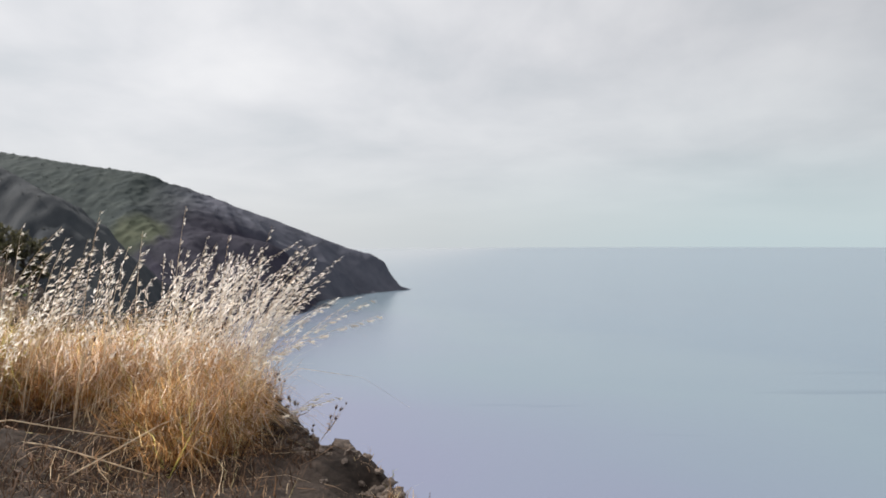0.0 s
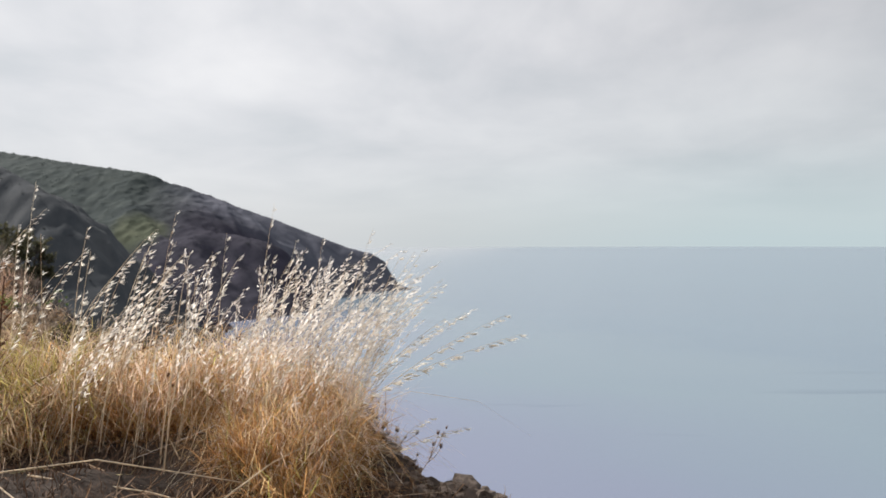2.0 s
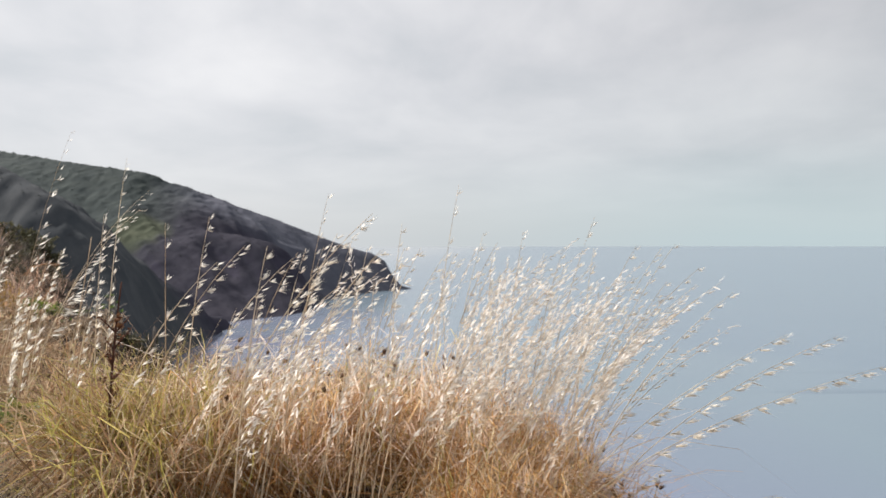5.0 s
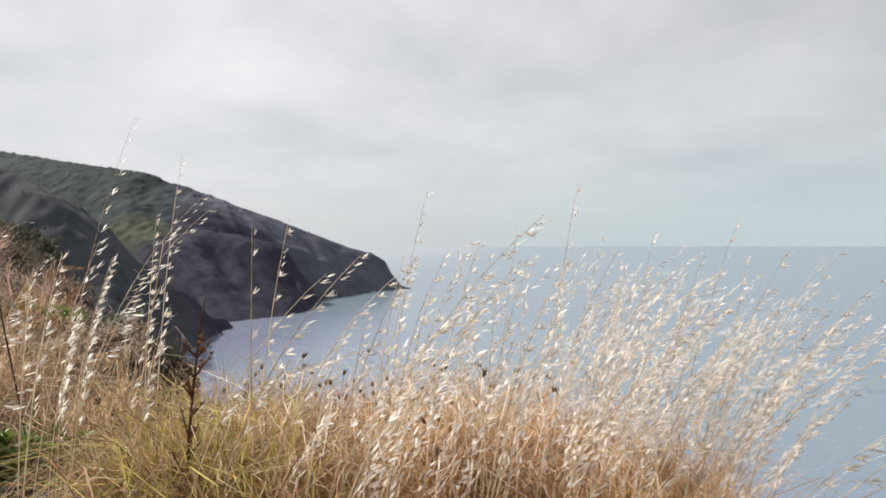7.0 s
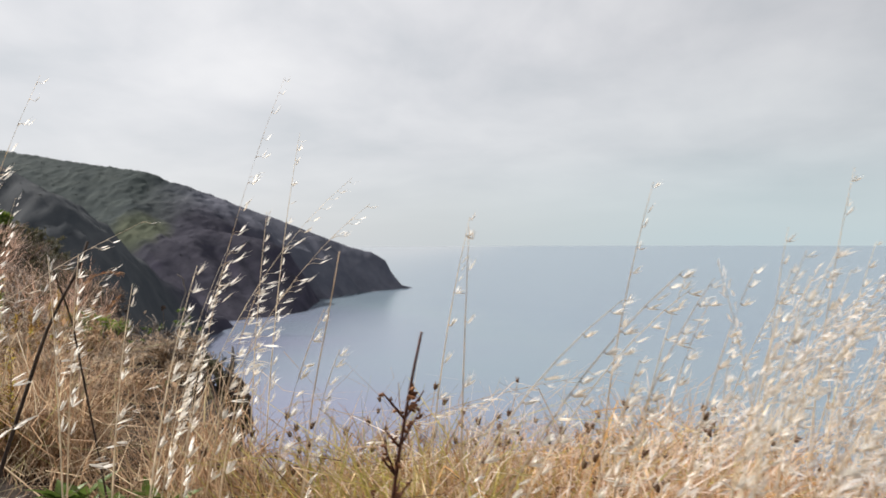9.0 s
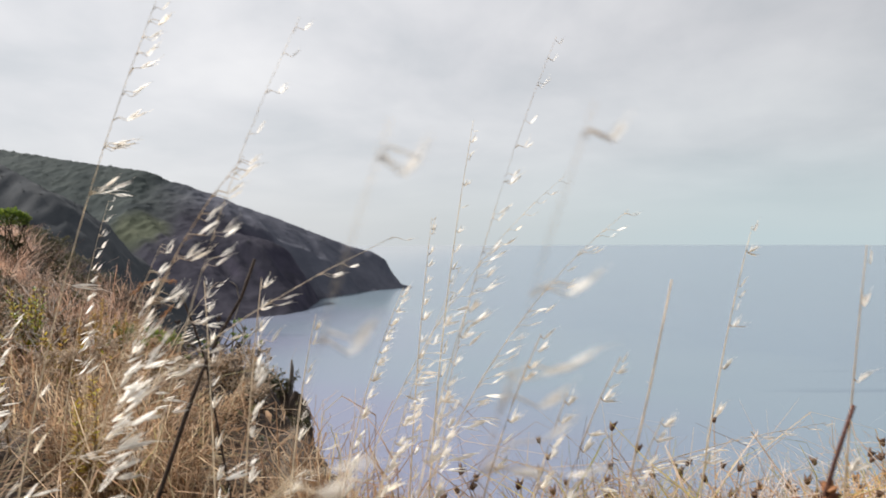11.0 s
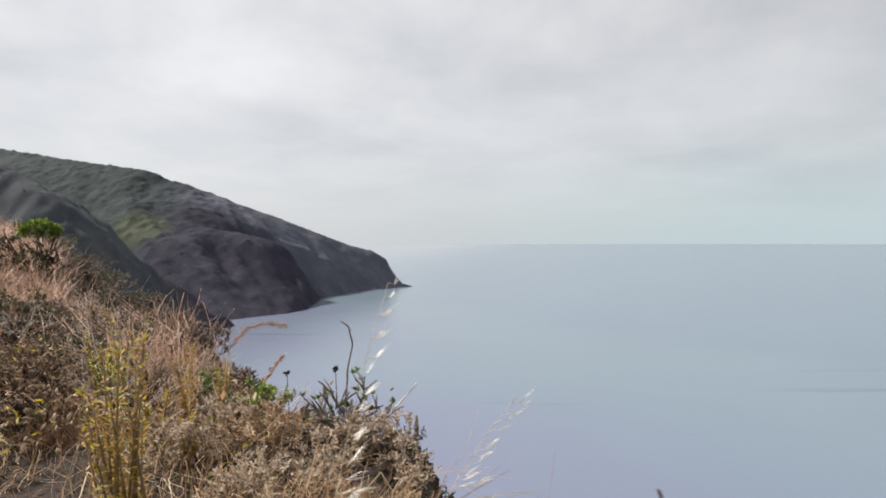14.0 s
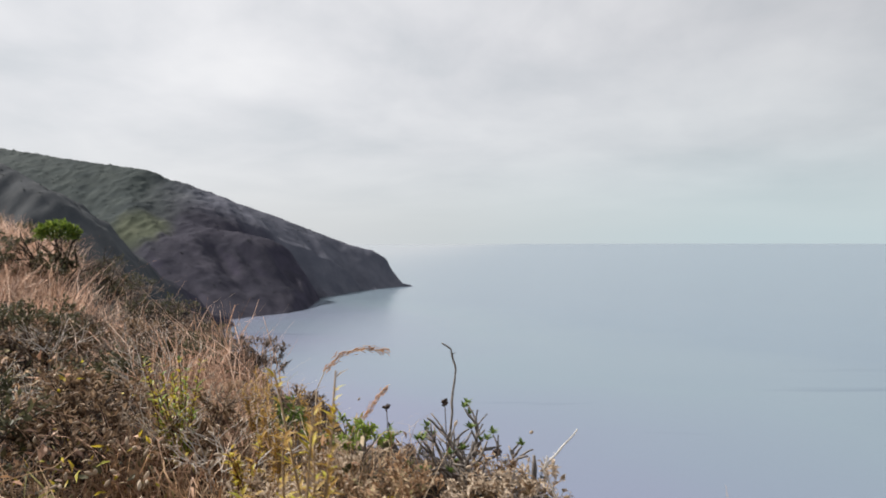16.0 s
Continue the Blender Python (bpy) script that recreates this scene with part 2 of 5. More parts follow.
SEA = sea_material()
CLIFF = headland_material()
SOIL = rough_stuff("dry_soil", (0.016, 0.012, 0.010), (0.062, 0.045, 0.036), 9.0, 0.9, dist=0.02)
STONE = rough_stuff("basalt_stone", (0.07, 0.055, 0.048), (0.24, 0.19, 0.155), 25.0, 0.7)
BARK = rough_stuff("grey_bark", (0.10, 0.085, 0.075), (0.30, 0.265, 0.24), 60.0, 0.5)
TWIG = rough_stuff("dark_twig", (0.030, 0.022, 0.020), (0.095, 0.070, 0.055), 70.0, 0.4)
PALE_TWIG = rough_stuff("bleached_twig", (0.45, 0.41, 0.37), (0.72, 0.68, 0.63), 70.0, 0.3)
RED_STEM = rough_stuff("russet_stem", (0.060, 0.030, 0.024), (0.15, 0.068, 0.050), 70.0, 0.4)
GOLD = plant("golden_grass", [(0.0, (0.224, 0.130, 0.064)), (0.16, (0.515, 0.295, 0.118)), (0.40, (0.784, 0.510, 0.236)), (0.66, (0.918, 0.712, 0.436)), (0.86, (0.920, 0.870, 0.660)), (0.94, (0.515, 0.521, 0.153)), (1.0, (0.314, 0.384, 0.094))], 0.64, patch=9.0)
BROWN = plant("brown_grass", [(0.0, (0.111, 0.068, 0.046)), (0.25, (0.317, 0.200, 0.122)), (0.6, (0.515, 0.367, 0.252)), (0.9, (0.634, 0.535, 0.406)), (1.0, (0.285, 0.280, 0.114))], 0.52, patch=9.0)
RUSTY = plant("rusty_grass", [(0.0, (0.140, 0.072, 0.039)), (0.35, (0.420, 0.227, 0.097)), (0.75, (0.640, 0.381, 0.169)), (0.9, (0.700, 0.515, 0.290)), (1.0, (0.340, 0.360, 0.109))], 0.55, patch=9.0)
STRAW = plant("pale_straw", [(0.0, (0.660, 0.510, 0.384)), (0.5, (0.830, 0.724, 0.642)), (1.0, (0.900, 0.847, 0.840))], 0.62, patch=9.0)
GREENISH = plant("yellow_green_grass", [(0.0, (0.28, 0.27, 0.07)), (0.5, (0.50, 0.44, 0.13)), (1.0, (0.66, 0.56, 0.22))], 0.5)
ROSE = plant("rosy_straw", [(0.0, (0.155, 0.092, 0.068)), (0.4, (0.447, 0.290, 0.218)), (0.8, (0.645, 0.470, 0.381)), (1.0, (0.714, 0.588, 0.517))], 0.55, patch=4.0)
OAT = plant("oat_husk", [(0.0, (0.85, 0.78, 0.72)), (0.5, (0.91, 0.87, 0.84)), (1.0, (0.93, 0.91, 0.90))], 0.68, 0.5)
OAT_ONE = plant("oat_husk_single", [(0.0, (0.88, 0.80, 0.68)), (0.12, (0.93, 0.90, 0.86)), (1.0, (0.95, 0.94, 0.92))], 0.72, 0.5, True, 160.0)
OAT_STEM = plant("oat_stem", [(0.0, (0.66, 0.54, 0.40)), (1.0, (0.88, 0.81, 0.69))], 0.45, 0.55, True)
GREEN = plant("green_leaf", [(0.0, (0.075, 0.12, 0.03)), (0.6, (0.13, 0.20, 0.045)), (1.0, (0.22, 0.29, 0.075))], 0.3, 0.45)
LIME = plant("lime_leaf", [(0.0, (0.12, 0.19, 0.03)), (0.6, (0.24, 0.33, 0.045)), (1.0, (0.36, 0.43, 0.09))], 0.3, 0.45)
OLIVE = plant("olive_leaf", [(0.0, (0.045, 0.048, 0.026)), (0.6, (0.095, 0.095, 0.05)), (1.0, (0.17, 0.15, 0.085))], 0.3, 0.6)
GREY_LEAF = plant("grey_brown_leaf", [(0.0, (0.066, 0.049, 0.041)), (0.5, (0.165, 0.125, 0.102)), (1.0, (0.304, 0.244, 0.204))], 0.42, 0.75)
WITHER = plant("withered_leaf", [(0.0, (0.079, 0.052, 0.035)), (0.5, (0.216, 0.143, 0.091)), (1.0, (0.360, 0.259, 0.175))], 0.4, 0.7)
YELLOW = plant("yellow_leaf", [(0.0, (0.42, 0.33, 0.04)), (0.5, (0.60, 0.47, 0.06)), (1.0, (0.45, 0.46, 0.08))], 0.4, 0.5)
GOLDEN = plant("golden_leaf", [(0.0, (0.28, 0.16, 0.04)), (0.5, (0.50, 0.32, 0.085)), (1.0, (0.62, 0.47, 0.20))], 0.4, 0.7)
RUSSET = plant("russet_seed", [(0.0, (0.14, 0.06, 0.035)), (1.0, (0.36, 0.17, 0.08))], 0.2, 0.7)
DARK_SEED = plant("dark_seed", [(0.0, (0.05, 0.032, 0.025)), (1.0, (0.16, 0.095, 0.06))], 0.1, 0.8)
BEIGE_SEED = plant("beige_seed", [(0.0, (0.34, 0.26, 0.19)), (1.0, (0.62, 0.52, 0.42))], 0.3, 0.7)
# bluish and pale to match the haze-tinted slopes it grows on
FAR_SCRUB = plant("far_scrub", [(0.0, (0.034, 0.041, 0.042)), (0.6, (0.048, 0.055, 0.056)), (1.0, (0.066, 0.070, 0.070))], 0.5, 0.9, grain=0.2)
WALL_PAINT = rough_stuff("white_wall_paint", (0.70, 0.69, 0.66), (0.82, 0.81, 0.79), 0.6, 0.1)
ROOF_TILE = rough_stuff("clay_roof", (0.22, 0.10, 0.07), (0.36, 0.19, 0.13), 1.2, 0.3)


# ---- mesh helpers ----
def mesh_from(name, verts, faces, mat, smooth=False):
    me = bpy.data.meshes.new(name)
    me.from_pydata([tuple(v) for v in verts], [], faces)
    me.materials.append(mat)
    if smooth:
        me.polygons.foreach_set("use_smooth", [True] * len(me.polygons))
    me.update()
    return me


def part(name, me, parent, label=""):
    ob = new(name, me)
    ob.parent = parent
    return tagged(ob, label)


def thing(name, label, category, group="", at=(0, 0, 0)):
    ob = new(name)
    ob.location, ob.empty_display_size = at, 0.05
    return tagged(ob, label, category, group)


class Soup:
    """Gathers vertices and faces of one mesh."""

    def __init__(self):
        self.v, self.f = [], []

    def tube(self, pts, radii, sides=5, cap=True):
        base, n = len(self.v), len(pts)
        for i, p in enumerate(pts):
            p = Vector(p)
            d = (Vector(pts[min(i + 1, n - 1)]) - Vector(pts[max(i - 1, 0)])).normalized()
            a = d.orthogonal().normalized()
            if abs(d.z) < 0.95:
                a = d.cross(Vector((0, 0, 1))).normalized()
            b = d.cross(a)
            for k in range(sides):
                w = 2 * math.pi * k / sides
                self.v.append(p + radii[i] * (math.cos(w) * a + math.sin(w) * b))
        for i in range(n - 1):
            for k in range(sides):
                k2 = (k + 1) % sides
                self.f.append((base + i * sides + k, base + i * sides + k2, base + (i + 1) * sides + k2, base + (i + 1) * sides + k))
        if cap:
            self.f.append(tuple(base + (n - 1) * sides + k for k in range(sides)))
            self.f.append(tuple(base + k for k in reversed(range(sides))))

    def spindle(self, p, d, length, width, sides=4, rings=3, flat=1.0, belly=0.42):
        """A pointed seed or husk from p along d."""
        p, d = Vector(p), Vector(d).normalized()
        a = d.orthogonal().normalized()
        b = d.cross(a)
        base = len(self.v)
        self.v.append(p)
        for i in range(rings):
            t = (i + 1) / (rings + 1)
            r = width / 2 * math.sin(math.pi * t ** (math.log(0.5) / math.log(belly))) ** 0.8
            for k in range(sides):
                w = 2 * math.pi * k / sides
                self.v.append(p + d * length * t + r * (math.cos(w) * a + flat * math.sin(w) * b))
        self.v.append(p + d * length)
        for k in range(sides):
            k2 = (k + 1) % sides
            self.f.append((base, base + 1 + k2, base + 1 + k))
            for i in range(rings - 1):
                o = base + 1 + i * sides
                self.f.append((o + k, o + k2, o + sides + k2, o + sides + k))
            o = base + 1 + (rings - 1) * sides
            self.f.append((o + k, o + k2, base + 1 + rings * sides))

    def leaf(self, p, d, up, length, width, curl=0.25, steps=3):
        """A folded lance leaf with a midrib."""
        p, d, up = Vector(p), Vector(d).normalized(), Vector(up)
        s = d.cross(up)
        s = s.normalized() if s.length > 1e-4 else d.orthogonal().normalized()
        n = s.cross(d)
        base = len(self.v)
        for i in range(steps + 1):
            t = i / steps
            w = width / 2 * (math.sin(math.pi * (0.12 + 0.88 * t)) if i < steps else 0.02)
            c = p + d * length * t - n * curl * length * t * t
            self.v += [c - s * w + n * w * 0.35, c, c + s * w + n * w * 0.35]
        for i in range(steps):
            o = base + 3 * i
            self.f += [(o, o + 1, o + 4, o + 3), (o + 1, o + 2, o + 5, o + 4)]

    def mesh(self, name, mat, smooth=True):
        return mesh_from(name, self.v, self.f, mat, smooth)


def noise2(x, y, scale, octaves=4, seed=0.0):
    """Value noise by numpy on arrays."""
    x, y = np.asarray(x, float), np.asarray(y, float)
    total, amp = np.zeros(np.broadcast(x, y).shape), 1.0
    for o in range(octaves):
        fx, fy = x * scale + seed + 17.3 * o, y * scale + 1.7 * seed + 9.1 * o
        ix, iy = np.floor(fx), np.floor(fy)
        u, v = fx - ix, fy - iy
        u, v = u * u * (3 - 2 * u), v * v * (3 - 2 * v)

        def h(a, b):
            s = np.sin(a * 127.1 + b * 311.7) * 43758.5453
            return s - np.floor(s)
        total += amp * ((h(ix, iy) * (1 - u) + h(ix + 1, iy) * u) * (1 - v) + (h(ix, iy + 1) * (1 - u) + h(ix + 1, iy + 1) * u) * v - 0.5)
        scale, amp = scale * 2.03, amp * 0.5
    return total


def along(line, x, y):
    """For points x, y: the distance to a polyline (left of it negative), and the values that the line carries there."""
    line = np.array(line, float)
    best, side, val, wsum = np.full(x.shape, 1e9), np.ones(x.shape), np.zeros(x.shape), np.zeros(x.shape)
    for a, b in zip(line[:-1], line[1:]):
        d = b[:2] - a[:2]
        t = np.clip(((x - a[0]) * d[0] + (y - a[1]) * d[1]) / (d @ d), 0, 1)
        px, py = x - a[0] - t * d[0], y - a[1] - t * d[1]
        dist = np.hypot(px, py)
        s = np.sign(d[0] * py - d[1] * px)
        near = dist < best
        best = np.where(near, dist, best)
        side = np.where(near, s, side)
        w = 1 / (dist + 1e-3) ** 4
        val += w * (a[2] + t * (b[2] - a[2]))
        wsum += w
    return best * side, val / wsum


def sheet(name, xs, ys, z, mat):
    nx, ny = len(xs), len(ys)
    gx, gy = np.meshgrid(xs, ys)
    v = np.stack([gx.ravel(), gy.ravel(), z.ravel()], 1)
    i = np.arange(nx * ny).reshape(ny, nx)
    f = np.stack([i[:-1, :-1].ravel(), i[:-1, 1:].ravel(), i[1:, 1:].ravel(), i[1:, :-1].ravel()], 1)
    me = bpy.data.meshes.new(name)
    me.vertices.add(len(v)); me.vertices.foreach_set("co", v.ravel())
    me.loops.add(4 * len(f)); me.loops.foreach_set("vertex_index", f.ravel())
    me.polygons.add(len(f)); me.polygons.foreach_set("loop_start", np.arange(len(f)) * 4)
    me.update(calc_edges=True)
    me.polygons.foreach_set("use_smooth", np.ones(len(f), bool))
    me.materials.append(mat)
    return new(name, me)


def ribbons(name, roots, tips, widths, bend, mat, steps=3):
    """Many grass blades as one mesh: each a tapering ribbon from root to tip that arches over by bend."""
    n = len(roots)
    d = tips - roots
    side = np.stack([d[:, 1], -d[:, 0], np.zeros(n)], 1) + np.random.normal(0, 0.25, (n, 3)) * np.linalg.norm(d, axis=1)[:, None]
    side /= np.linalg.norm(side, axis=1)[:, None] + 1e-9
    out = d.copy(); out[:, 2] = 0
    out /= np.linalg.norm(out, axis=1)[:, None] + 1e-9
    L = np.linalg.norm(d, axis=1)
    rows = []
    for i in range(steps + 1):
        t = i / steps
        c = roots + d * t
        c[:, 2] += bend * L * (t - t * t) * 1.2
        c -= out * (bend * L * (t - t * t))[:, None] * 0.9
        if 0 < i < steps:
            c += np.random.normal(0, 0.055, (n, 3)) * L[:, None]
        w = widths * (1 - 0.85 * t)
        rows += [c - side * w[:, None] / 2, c + side * w[:, None] / 2]
    v = np.stack(rows, 1).reshape(-1, 3)
    k = 2 * (steps + 1)
    q = np.array([(2 * i, 2 * i + 1, 2 * i + 3, 2 * i + 2) for i in range(steps)])
    f = (q[None] + (np.arange(n) * k)[:, None, None]).reshape(-1, 4)
    me = bpy.data.meshes.new(name)
    me.vertices.add(len(v)); me.vertices.foreach_set("co", v.ravel())
    me.loops.add(4 * len(f)); me.loops.foreach_set("vertex_index", f.ravel())
    me.polygons.add(len(f)); me.polygons.foreach_set("loop_start", np.arange(len(f)) * 4)
    me.update(calc_edges=True)
    me.materials.append(mat)
    return me


# ---- the sea ----
SEA_Z = -60.0
rim = [(4700 * math.cos(2 * math.pi * k / 160), 4700 * math.sin(2 * math.pi * k / 160), 0) for k in range(160)]
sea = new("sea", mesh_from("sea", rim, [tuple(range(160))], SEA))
sea.location.z = SEA_Z
tagged(sea, "calm pale blue-grey ocean reaching the horizon", "sea", kind="structure")

# ---- the far headland ----
COAST = [(-14, 22, 0), (-60, 110, 0), (-110, 220, 0), (-138, 310, 0), (-147, 380, 0), (-148, 410, 0), (-145, 437, 0), (-136, 464, 0), (-123, 498, 0),
         (-117, 521, 0), (-120, 560, 0), (-122, 590, 0), (-119, 623, 0), (-90, 664, 0), (-62, 698, 0), (-40, 729, 0), (-36, 757, 0), (-70, 800, 0), (-160, 1000, 0), (-500, 1500, 0)]
CREST = [(-37, 753, -60), (-50, 754, -57), (-60, 755, -52), (-67, 758, -41), (-73, 760, -26), (-77, 760, -24), (-91, 760, -15), (-102, 758, -13), (-128, 748, -4), (-163, 726, 11), (-191, 706, 24), (-227, 676, 38), (-250, 663, 49), (-268, 656, 56), (-292, 656, 62), (-323, 663, 75), (-427, 706, 91), (-491, 736, 103), (-553, 766, 113), (-724, 841, 141)]
BLUFF = [(-420, 640, 40), (-305, 600, 27), (-258, 577, 16), (-230, 571, 11), (-195, 575, 6), (-166, 585, -1), (-149, 592, -12), (-139, 598, -28), (-133, 602, -45), (-127, 606, -59)]
SPUR = [(-330, 345, 64), (-239, 330, 43), (-213, 318, 36), (-193, 308, 23), (-184, 302, 11), (-164, 294, -5), (-146, 284, -19), (-128, 280, -58)]


def either(a, b, k):
    """The higher of two heights, with the joint between them rounded over k metres."""
    return np.maximum(a, b) + k * np.log1p(np.exp(-np.abs(a - b) / k))


def headland_height(x, y):
    # ravines that run down the slopes towards the water
    u, v = (x + y) * 0.707, (x - y) * 0.707
    ravine = 0.5 - 2.0 * np.abs(noise2(u, v * 0.25, 1 / 42, 3, 3.0)) + 0.35 * noise2(u, v * 0.3, 1 / 12, 2, 4.0)
    lumps = noise2(x, y, 1 / 13, 3, 5.0)
    off, cz = along(CREST, x, y)
    d = np.clip(off, 0, None)
    inland = np.clip((-x - 160) / 60, 0, 1)
    bench = 0.60 * np.minimum(d, 50) + 0.22 * np.clip(d - 50, 0, 9) + 0.95 * np.clip(d - 59, 0, None)
    far = cz - np.where(off > 0, inland * 0.47 * d + (1 - inland) * bench, 0.55 * np.abs(off))
    far += np.clip(d / 50, 0, 1) * ravine * 9 + lumps * 0.9
    d, bz = along(BLUFF, x, y)
    bluff = bz - 0.50 * np.abs(d) + ravine * 10 * np.clip(np.abs(d) / 25, 0, 1) + lumps * 1.2
    d, rz = along(SPUR, x, y)
    ridge = rz - 0.62 * np.abs(d) + (ravine * 7 + noise2(x, y, 1 / 24, 5, 6.0) * 9) * np.clip(np.abs(d) / 16, 0.45, 1) + noise2(x, y, 1 / 11, 3, 7.0) * 3.5 - 2.5
    land = either(either(far, bluff, 2.0), ridge, 1.5)
    # crowns of scrub and trees, taller inland
    land = land + np.clip(noise2(x, y, 1 / 6, 3, 9.0) + 0.1, 0, None) * (0.9 + 2.1 * np.clip((-x - 170) / 90, 0, 1))
    # cliffs along the water
    s, _ = along(COAST, x, y)
    s = s + noise2(x, y, 1 / 34, 3, 1.0) * 14 * np.clip(s / 14, 0, 1) + noise2(x, y, 1 / 9, 2, 2.0) * 2.6
    rise = np.where(s > 0, 1.9 * s, 0.6 * s)
    k = 2 + 4 * np.clip((-x - 120) / 60, 0, 1)
    a = land - SEA_Z
    h = SEA_Z + np.minimum(a, rise) - k * np.log1p(np.exp(-np.abs(a - rise) / k))
    return np.maximum(h, SEA_Z - 6)


xs = np.concatenate([np.arange(-1150, -640, 9.0), np.arange(-640, -420, 3.0), np.arange(-420, -20, 2.0)])
ys = np.concatenate([np.arange(180, 780, 2.0), np.arange(780, 1000, 6.0)])
gx, gy = np.meshgrid(xs, ys)
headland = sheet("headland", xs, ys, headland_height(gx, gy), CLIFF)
tagged(headland, "long dark basalt headland with green scrub sloping into the sea", "headland", kind="structure")


def scrub_cover(count):
    """Bushes and small trees over the slopes of the headland, as clumps of leaves."""
    rnd = random.Random(9)
    x, y = np.array([rnd.uniform(-620, -60) for _ in range(count)]), np.array([rnd.uniform(250, 800) for _ in range(count)])
    z, z2, s = headland_height(x, y), headland_height(x + 3, y), along(COAST, x, y)[0]
    z3 = headland_height(x, y + 3)
    steep = np.hypot(z2 - z, z3 - z) / 3
    f = Soup()
    for i in range(count):
        if s[i] < 12 or steep[i] > 0.9 or z[i] < -50:
            continue
        k = rnd.uniform(0.16, 0.42) * (1.6 if rnd.random() < 0.05 else 1)
        for j in range(5):
            d = (rnd.gauss(0, 1), rnd.gauss(0, 1), rnd.uniform(0.1, 0.7))
            f.leaf((x[i] + rnd.gauss(0, 0.8), y[i] + rnd.gauss(0, 0.8), z[i] - 0.3), d, (rnd.gauss(0, 0.3), rnd.gauss(0, 0.3), 1), 2.4 * k, 2.0 * k, 0.5, 2)
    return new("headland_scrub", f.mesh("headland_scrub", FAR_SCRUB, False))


tagged(scrub_cover(12000), "dark scrub and small trees over the headland slopes", "scrub", kind="stuff")


def far_house(x, y, w, d, h, turn):
    z = float(headland_height(np.array([x]), np.array([y]))[0]) - 1.0
    house = thing("house", "small white house with clay roof on a hillside", "house", "hillside houses", (x, y, z))
    house.rotation_euler.z = radians(turn)
    s = Soup()
    s.v = [(-w / 2, -d / 2, 0), (w / 2, -d / 2, 0), (w / 2, d / 2, 0), (-w / 2, d / 2, 0), (-w / 2, -d / 2, h), (w / 2, -d / 2, h), (w / 2, d / 2, h), (-w / 2, d / 2, h), (-w / 2, 0, h * 1.45), (w / 2, 0, h * 1.45)]
    s.f = [(0, 1, 5, 4), (1, 2, 6, 9, 5), (2, 3, 7, 6), (3, 0, 4, 8, 7), (0, 3, 2, 1)]
    part("wall", s.mesh("wall", WALL_PAINT, False), house)
    e, r = 0.6, Soup()
    for sg in (-1, 1):
        b = len(r.v)
        y0, z0, z1 = sg * (d / 2 + e), h - 0.2, h * 1.45 + 0.1
        r.v += [(-w / 2 - e, y0, z0), (w / 2 + e, y0, z0), (w / 2 + e, 0, z1), (-w / 2 - e, 0, z1), (-w / 2 - e, y0, z0 + .35), (w / 2 + e, y0, z0 + .35), (w / 2 + e, 0, z1 + .35), (-w / 2 - e, 0, z1 + .35)]
        r.f += [(b + 4, b + 5, b + 6, b + 7), (b, b + 3, b + 2, b + 1), (b, b + 1, b + 5, b + 4), (b + 3, b, b + 4, b + 7), (b + 1, b + 2, b + 6, b + 5)]
    part("roof", r.mesh("roof", ROOF_TILE, False), house)


# ---- the near ground: a grassy shelf that breaks off into a cliff ----
EDGE = [(9, -9, 0.0), (3.1, -2.1, .28), (1.19, .83, .36), (.486, 1.78, .38), (.216, 2.13, .41), (.046, 2.38, .45), (-.094, 2.52, .48), (-.32, 2.59, .49), (-.88, 2.56, .50),
        (-1.11, 2.80, .52), (-1.40, 3.38, .54), (-1.85, 4.0, .52), (-2.5, 4.85, .58), (-3.2, 5.7, .68), (-4.2, 6.8, .86), (-6, 8.6, 1.1), (-9.5, 13.5, 0.9), (-12.6, 20, 0.0), (-60, 112, -18)]


def ground_height(x, y, rough=True):
    x, y = np.asarray(x, float), np.asarray(y, float)
    n, ez = along(EDGE, x, y)
    n = n + noise2(x, y, 3.0, 3, 4.0) * 0.04 + noise2(x, y, 12.0, 3, 6.0) * 0.03
    inland = ez + 0.10 * np.clip(n, 0, 0.9) + 0.17 * np.clip(n - 0.9, 0, 30) + 0.05 * np.clip(n, 0, None) * noise2(x, y, 0.8, 2, 2.0)
    drop = ez - 2.6 * np.clip(-n, 0, None) ** 1.15
    z = np.where(n > 0, inland, drop)
    if rough:
        z = z + noise2(x, y, 5.0, 4, 7.0) * 0.05 * np.clip(1 - n / 3, 0.4, 1)
        z = z + noise2(x, y, 17.0, 3, 3.0) * 0.045 * np.exp(-(n / 0.14) ** 2)
        z = z + (np.abs(noise2(x, y, 34.0, 3, 8.0)) - 0.35) * 0.035 * np.exp(-((n + 0.05) / 0.13) ** 2)
    return np.maximum(z, SEA_Z - 3)


def gz(x, y):
    return float(ground_height(np.array([x]), np.array([y]))[0])


def spread(lo, a, b, hi, fine, coarse):
    left = a - np.geomspace(fine, a - lo, coarse)[::-1]
    right = b + np.geomspace(fine, hi - b, coarse)
    return np.concatenate([left, np.arange(a, b, fine), right])


xs = spread(-60, -6.5, 1.0, 45, 0.022, 48)
ys = spread(-25, 0.8, 8.0, 60, 0.022, 48)
gx, gy = np.meshgrid(xs, ys)
ground = sheet("ground", xs, ys, ground_height(gx, gy), SOIL)
tagged(ground, "dry brown soil of a cliff-top shelf breaking off steeply", "ground", kind="structure")

# ---- grass ----
rng = np.random.default_rng(5)
ROAD = [(0.83, 0.35, 0), (0.513, 0.598, 0), (-0.15, 1.12, 0), (-0.53, 1.43, 0), (-0.92, 1.72, 0), (-1.18, 1.93, 0), (-1.60, 2.29, 0), (-1.9, 2.55, 0)]


